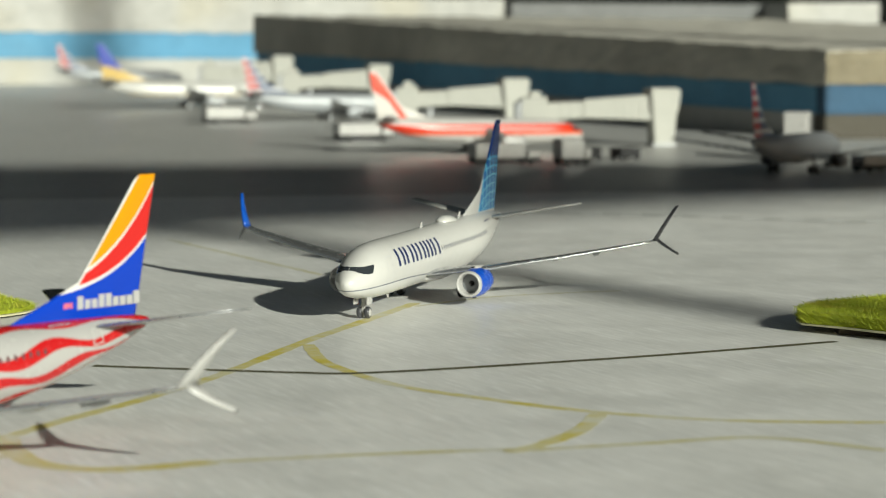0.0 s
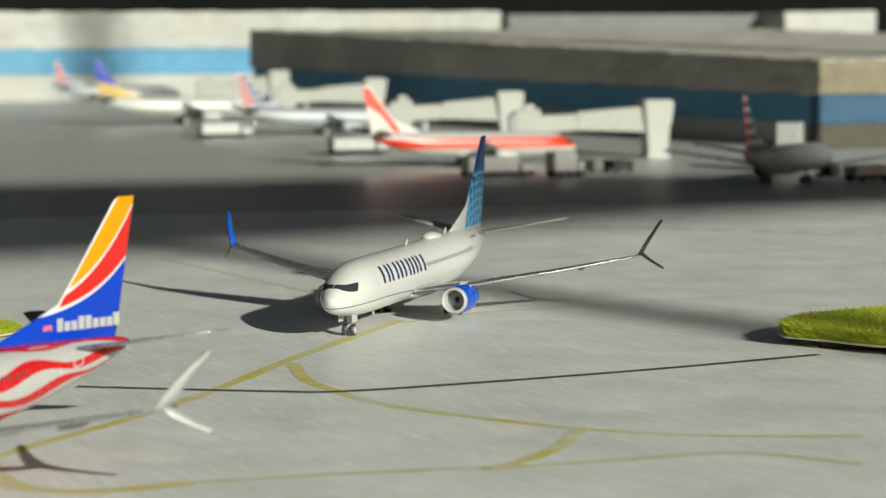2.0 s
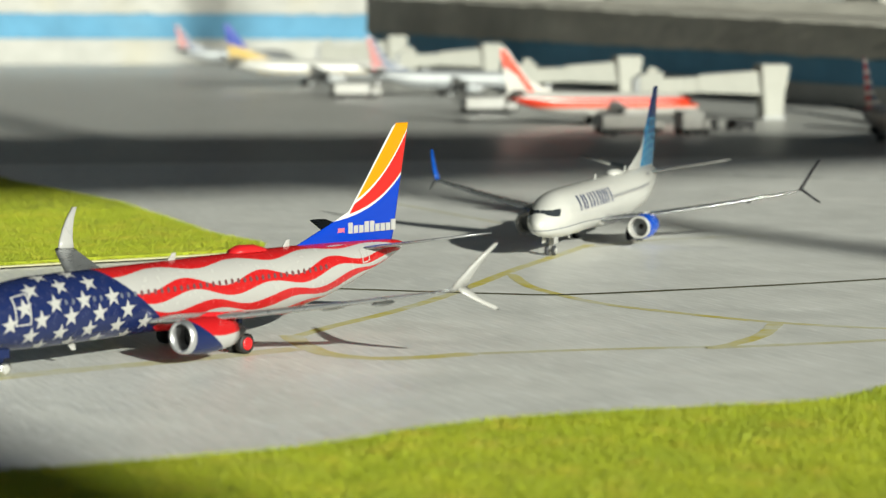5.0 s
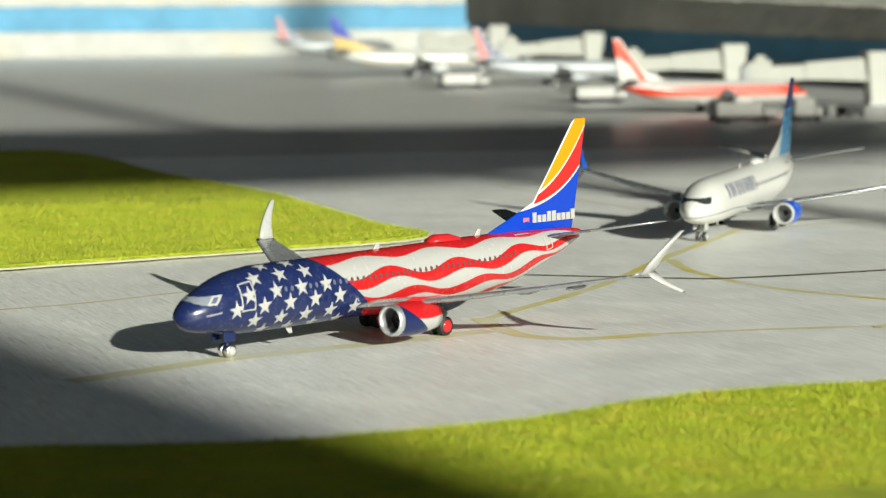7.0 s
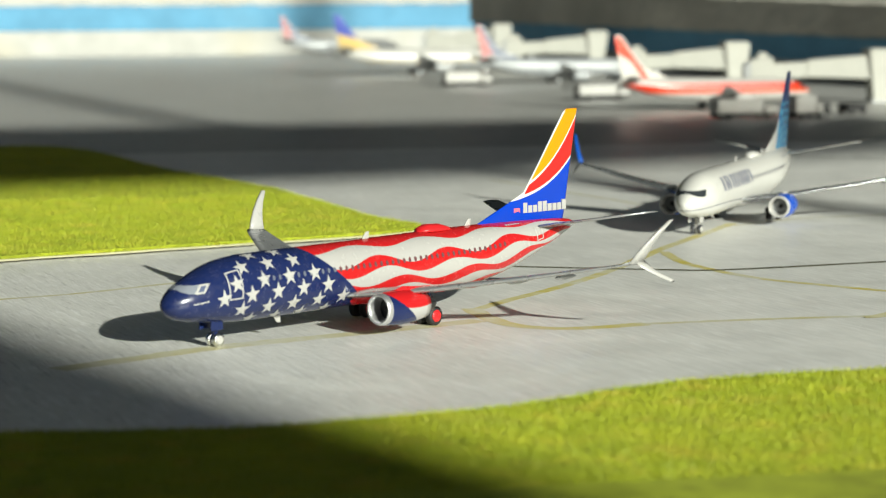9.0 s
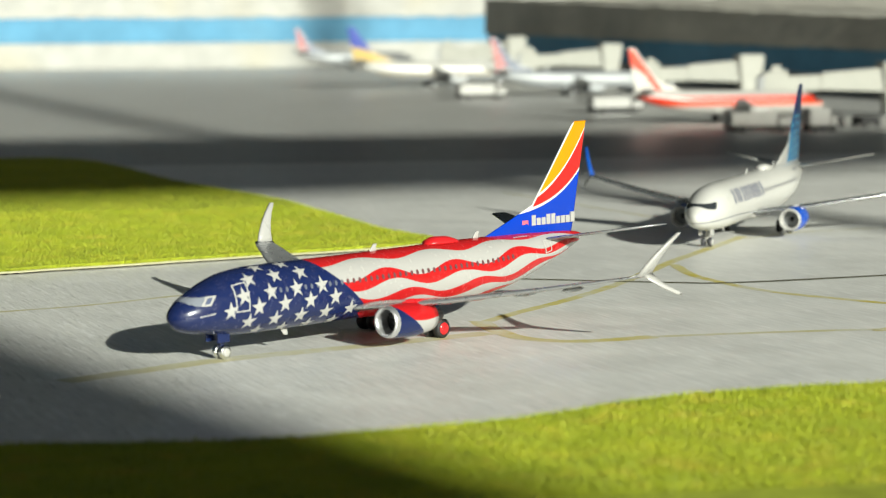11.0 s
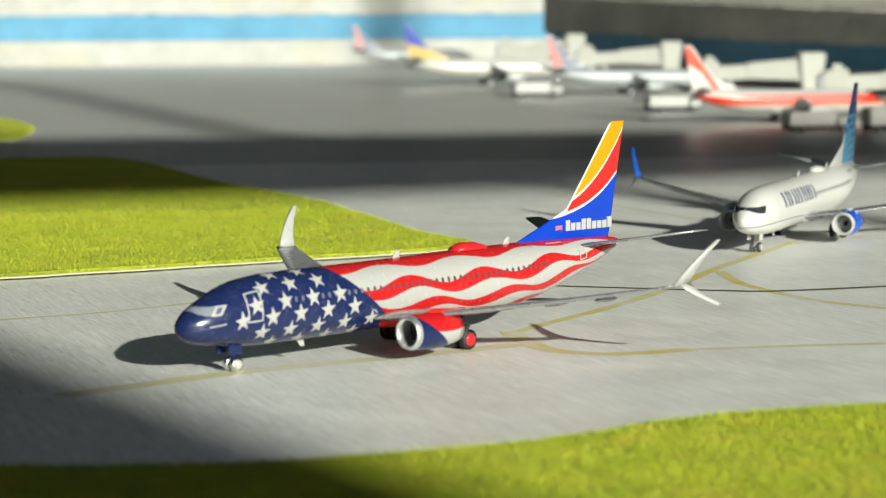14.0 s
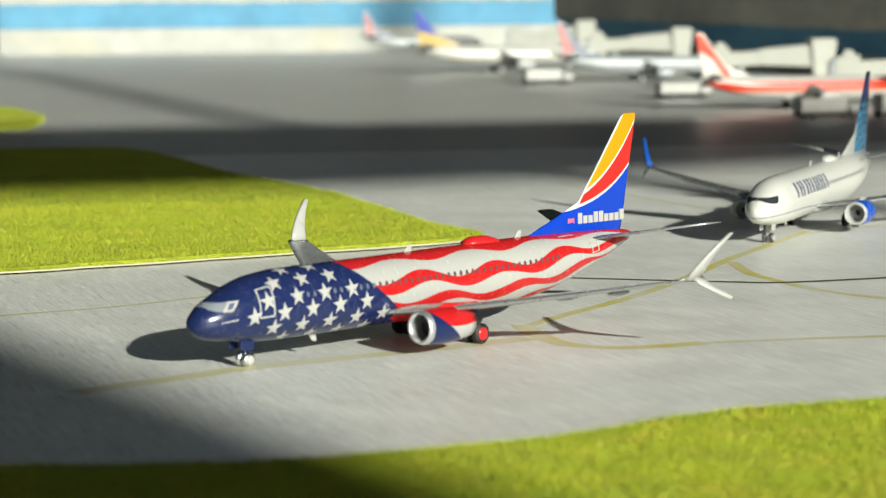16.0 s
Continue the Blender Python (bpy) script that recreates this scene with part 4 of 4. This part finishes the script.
def jet_bridge(x, y, dx, dy, tall, mat, label):
    ob = thing("jet_bridge", label, "jet bridge", Matrix.Translation((x * cm, y * cm, 0)), "jet bridges along the pier")
    h = tall * cm
    a = math.atan2(dy, dx)
    ln = math.hypot(dx, dy) * cm
    mt = Matrix.Rotation(a, 4, "Z")
    up = Matrix.Rotation(radians(-90), 4, "Y")
    # pillar that flares into the rotunda, its cap and its foot
    part("pillar", taper_box(0.0, h * 0.62, 0.0040, 0.0046, -0.0042, -0.0052, 0.0042, 0.0055, 0.0006), mat, ob, m=up)
    rot = part("rotunda", taper_box(h * 0.6, h, 0.0048, 0.0056, -0.0056, -0.0066, 0.0058, 0.0068, 0.0009), mat, ob, m=up)
    part("cap", box_bm(-0.0062, 0.0060, -0.0052, 0.0052, h * 0.995, h * 1.03, 0.0004), mat, rot, m=up.inverted())
    part("foot", box_bm(-0.0052, 0.0052, -0.0050, 0.0050, 0.0, 0.0012, 0.0003), M_GREY, ob)
    part("tunnel", taper_box(0.003, ln * 0.58, 0.0038, 0.0034, h * 0.46, h * 0.50, h * 0.92, h * 0.82, 0.0006, 9), mat, ob, m=mt)
    part("inner_tunnel", taper_box(ln * 0.54, ln * 0.9, 0.0030, 0.0030, h * 0.50, h * 0.46, h * 0.79, h * 0.75, 0.0005, 5), mat, ob, m=mt)
    cab = part("cab", taper_box(ln * 0.86, ln * 1.04, 0.0046, 0.0042, h * 0.36, h * 0.36, h * 0.88, h * 0.84, 0.0008), mat, ob, m=mt)
    part("canopy", taper_box(ln * 1.04, ln * 1.09, 0.0040, 0.0034, h * 0.40, h * 0.46, h * 0.82, h * 0.74, 0.0006, 3), M_GREY, cab)
    part("roof_unit", box_bm(ln * 0.90, ln * 0.98, -0.0018, 0.0018, h * 0.84, h * 0.96, 0.0003), mat, cab)
    bogie = part("wheel_leg", box_bm(ln * 0.72, ln * 0.76, -0.002, 0.002, 0.002, h * 0.45, 0.0003), M_GREY, ob, m=mt)
    for sy in (-1, 1):
        part("wheel", disc_y("wheel", (ln * 0.74 / S, sy * 0.0026 / S, 0.55), 0.55, 0.5, 14), M_DARK, bogie)
    return ob


jet_bridge(39.75, 72.5, -5.6, 1.0, 2.35, M_CREAM, "white card jet bridge on a square pillar beside the pier")
jet_bridge(37.8, 87.0, -5.2, 1.0, 2.4, M_CREAM, "cream card jet bridge beside the pier")
jet_bridge(38.7, 116.0, -5.2, 1.0, 2.5, M_CREAM, "cream card jet bridge beside the pier")
jet_bridge(35.6, 128.0, -4.6, 1.0, 2.8, M_CREAM, "cream card jet bridge beside the pier")

# ---- model airliners ----
SILVER_BODY = paint("silver_body_paint", (0.31, 0.325, 0.34), 0.4, 0.1, vary=0.05)


def ground_pose(x, y, heading):
    return pose(x * cm, y * cm, 0.00075, 0, 0, heading)


flag_plane, flag_skin = airliner("airliner model with starred navy nose and wavy red and white stripes", ground_pose(0, 0, 215.0),
         dict(fuselage=M_FLAG, fairing=M_RED, wing=M_GREYWING, winglet_out=M_WHITE, tailplane=M_GREYWING, engine=M_FLAGENG, fin=M_SWOOSH, hub=M_RED, gear_door=M_NAVY, dome=M_RED, nose_tyre=M_SILVER, nose_hub=M_WHITE, cockpit=M_COCKGREY, panes=((0, 8), (8, 12)), side_pane=M_WHITE, pane_inset=M_COCKBLUE, gear=M_NAVY, pylon=M_RED, flap=M_RED,
              window=M_WINDOWRED, fore_windows=13.2), titles=flag_titles, fin_bars=[(-28.3 - 0.5 * i, -28.3 - 0.5 * i - 0.4, 5.72, 6.2 + (0.2 if i in (0, 3, 4, 8) else 0)) for i in range(9)])
flag_fin = [o for o in flag_plane.children if o.name.startswith("fin")][0]
for side in (1, -1):
    part("flag_print", box_bm(-27.95 * S, -27.35 * S, (side * 0.075 - 0.06) * S, (side * 0.075 + 0.06) * S, 5.78 * S, 6.1 * S), M_PINK, flag_fin, "small red and white flag print")
white_plane, _ = airliner("white airliner model with blue globe fin and bright blue engines", ground_pose(12.25, 14.66, 236.34),
         dict(fuselage=M_WHITEBODY, wing=M_SATIN, winglet_out=M_BLUE, winglet_port=M_DARKGREY, tailplane=M_WHITEBODY, engine=M_UNENG, fin=M_GLOBE, hub=M_GREY, gear_door=M_WHITE, nose_tyre=M_DARKGREY, nose_hub=M_WHITE, dome=M_WHITEBODY, lip=M_WHITE, fan=M_FANGREY, gear=M_WHITE, pylon=M_WHITE, skip_window=lambda s: s < 16.7), titles=white_titles)
def flag_fin_paint(name):
    """Red and white bars behind, blue and white bars ahead."""
    m, n, l, b = material(name, 0.3)
    k = Net(m)
    s, y, z, c = metres(k)
    te = k.math("ADD", 36.2, k.math("MULTIPLY", k.math("SUBTRACT", z, 4.6), 0.205))
    le = k.math("ADD", 32.3, k.math("MULTIPLY", k.math("SUBTRACT", z, 7.1), 0.786))
    f = k.math("DIVIDE", k.math("SUBTRACT", te, s), k.math("MAXIMUM", k.math("SUBTRACT", te, le), 0.5))
    bar = k.ramp(k.math("ABSOLUTE", k.math("SUBTRACT", k.math("FRACT", k.math("DIVIDE", z, 1.5)), 0.5)), 0.32, 0.35)
    tone = k.mix(k.ramp(f, 0.48, 0.5), (0.40, 0.008, 0.014), (0.004, 0.035, 0.12))
    l.new(k.mix(bar, tone, (0.5, 0.5, 0.5)), b.inputs["Base Color"])
    return m


def sweep_fin_paint(name):
    """A broad orange-red sash along the leading edge of a white fin."""
    m, n, l, b = material(name, 0.3)
    k = Net(m)
    s, y, z, c = metres(k)
    le = k.math("ADD", 32.3, k.math("MULTIPLY", k.math("SUBTRACT", z, 7.1), 0.786))
    d = k.math("SUBTRACT", s, le)
    wide = k.math("ADD", 1.25, k.math("MULTIPLY", k.math("MAXIMUM", k.math("SUBTRACT", z, 8.0), 0.0), 0.9))
    f = k.math("MULTIPLY", k.ramp(d, 0.45, 0.5), k.ramp(k.math("SUBTRACT", d, wide), 0.4, 0.45, 1.0, 0.0))
    f = k.math("MULTIPLY", f, k.ramp(z, 12.2, 12.3, 1.0, 0.0))
    l.new(k.mix(f, (0.52, 0.50, 0.47), (0.62, 0.045, 0.015)), b.inputs["Base Color"])
    return m


M_STRIPEFIN = flag_fin_paint("flag_bar_fin_paint")
M_PSABODY = banded_body_paint([(2.85, 4.2, (0.56, 0.035, 0.012)), (2.55, 2.85, (0.62, 0.09, 0.015))], (0.45, 0.44, 0.42), "orange_banded_body")
M_PSAFIN = sweep_fin_paint("orange_sash_fin")
M_GOLDFIN = slant_fin_paint([(4.0, 8.2, (0.45, 0.31, 0.08))], (0.0, 0.03, 0.30), -0.25, "blue_gold_fin")
M_PLAINWHITE = banded_body_paint([(0.0, 2.4, (0.33, 0.34, 0.35)), (2.4, 2.6, (0.42, 0.30, 0.10))], (0.47, 0.465, 0.44), "cream_body_paint")


def gate_plane(label, x, y, h, body, fin, long=1.0, wing=None, engine=None, size=1.0):
    airliner(label, ground_pose(x, y, h) @ Matrix.Scale(size, 4), dict(fuselage=body, fin=fin, wing=wing or M_GREYWING, winglet_out=M_GREY, engine=engine or body, hub=M_GREY, dome=M_WHITE), "airliners parked at the pier", long, 1)


gate_plane("white airliner model with orange and red side bands", 34.1, 68.53, 4.0, M_PSABODY, M_PSAFIN, 0.96)
gate_plane("silver airliner model with red, white and blue striped fin", 36.0, 101.0, 4.0, SILVER_BODY, M_STRIPEFIN)
gate_plane("white airliner model with blue and gold fin", 32.3, 118.0, 4.0, M_PLAINWHITE, M_GOLDFIN, size=1.15)
gate_plane("silver airliner model with striped fin far along the apron", 34.0, 158.0, 4.0, SILVER_BODY, M_STRIPEFIN)
gate_plane("silver airliner model with striped fin parked by the pier end", 40.17, 56.56, 48.0, SILVER_BODY, M_STRIPEFIN)

# ---- ground vehicles ----
def truck(x, y, h, ln, ht, mat, label, name="service_truck", cab=True):
    ob = thing(name, label, "truck", pose(x * cm, y * cm, 0, 0, 0, h), "ground vehicles on the apron")
    w = 0.0045
    ln, ht = ln * cm, ht * cm
    part("chassis", box_bm(-ln / 2, ln / 2, -w * 0.85, w * 0.85, 0.0012, 0.0024, 0.0002), M_DARK, ob)
    if cab:
        part("cab", box_bm(ln * 0.28, ln / 2, -w, w, 0.0024, 0.0024 + ht * 0.55, 0.0006), mat, ob)
        part("windscreen", box_bm(ln / 2 - 0.0002, ln / 2 + 0.0002, -w * 0.8, w * 0.8, 0.0024 + ht * 0.28, 0.0024 + ht * 0.5, 0.0001), M_GLASS, ob)
        part("box_body", box_bm(-ln / 2, ln * 0.25, -w, w, 0.0025, 0.0025 + ht, 0.0005), mat, ob)
    else:
        part("box_body", box_bm(-ln / 2, ln / 2, -w, w, 0.0025, 0.0025 + ht, 0.0006), mat, ob)
    for sx in (-0.32, 0.32):
        for sy in (-1, 1):
            part("wheel", disc_y("wheel", (sx * ln / S, sy * w * 0.9 / S, 0.5), 0.5, 0.4, 14), M_DARK, ob)
    return ob


truck(28.4, 78.5, 5, 2.5, 0.5, M_WHITE, "white box truck under the tail of a parked airliner")
truck(26.2, 97.0, 5, 2.6, 0.55, M_WHITE, "white box truck on the apron")
truck(29.0, 60.0, 5, 2.6, 0.55, M_WHITE, "white fuel truck beside the parked airliner")
truck(31.4, 59.5, 5, 1.2, 0.7, M_WHITE, "small white service van on the apron", "service_van")
truck(33.0, 62.5, 30, 0.7, 0.25, M_DARK, "black baggage tug on the apron", "baggage_tug", False)
truck(34.5, 62.4, 10, 0.9, 0.2, M_DARK, "black baggage cart on the apron", "baggage_cart", False)
truck(40.6, 53.6, 8, 1.5, 0.35, M_WHITE, "low white baggage cart beside the pier end", "baggage_cart", False)
truck(40.9, 61.0, 60, 1.8, 1.6, M_WHITE, "white catering truck with raised body", "catering_truck")

# ---- room: dark wall behind and the window frame that the sun comes through ----
M_ROOM = paint("dark_room_wall", (0.008, 0.009, 0.008), 0.95, vary=0.3, scale=4.0)
M_FRAME = paint("window_frame_paint", (0.5, 0.49, 0.46), 0.6, vary=0.05, scale=20.0)
M_ROOM.node_tree.nodes["Principled BSDF"].inputs["Specular IOR Level"].default_value = 0.0
tagged(part("wall_north", box_bm(-2.5, 3.5, 3.2, 3.3, -0.8, 2.2), M_ROOM, None), "dark room wall behind the layout", "wall", kind="structure")
tagged(part("floor", box_bm(-2.5, 3.5, -1.5, 3.2, -0.86, -0.8), M_ROOM, None), "dark room floor under the layout", "floor", kind="structure")
tagged(part("wall_south", box_bm(-2.5, 0.469, -1.56, -1.50, -0.8, 2.2), M_FRAME, None), "room wall beside the window", "wall", kind="structure")
window = tagged(new("window_1"), "painted window frame with rail and mullions", "window", kind="structure")
part("mullion", box_bm(0.728, 0.735, -1.53, -1.50, -0.8, 0.74), M_FRAME, window)
part("mullion", box_bm(1.325, 1.343, -1.53, -1.50, -0.8, 2.2), M_FRAME, window)
# unseen rail, its outline bent so that its shadow fits the ground band
rail = bmesh.new()
outline = [(0.469, 0.652), (0.70, 0.666), (0.95, 0.698), (1.3, 0.722), (2.4, 0.735), (2.4, 0.772), (1.03, 0.752), (0.97, 0.762), (0.469, 0.765)]
front = [rail.verts.new((x, -1.50, z)) for x, z in outline]
back = [rail.verts.new((x, -1.53, z)) for x, z in outline]
rail.faces.new(front), rail.faces.new(back[::-1])
for i in range(len(outline)):
    rail.faces.new((front[i - 1], front[i], back[i], back[i - 1]))
part("rail", rail, M_FRAME, window)
# unseen slanted bar added only to cast the narrow slanting shadow
part("slant_shadow_bar", box_bm(0.0, 0.33, -0.008, 0.008, -0.007, 0.007), M_FRAME, window, m=Matrix.Translation((0.747, -1.515, 0.734)) @ Matrix.Rotation(-math.atan2(0.276, 0.157), 4, "Y"))
tagged(part("window_post", box_bm(-0.034, -0.0265, 0.78, 0.79, 0.0, 0.4, 0.001), M_ROOM, None), "dark upright post at the edge of the layout", "post")
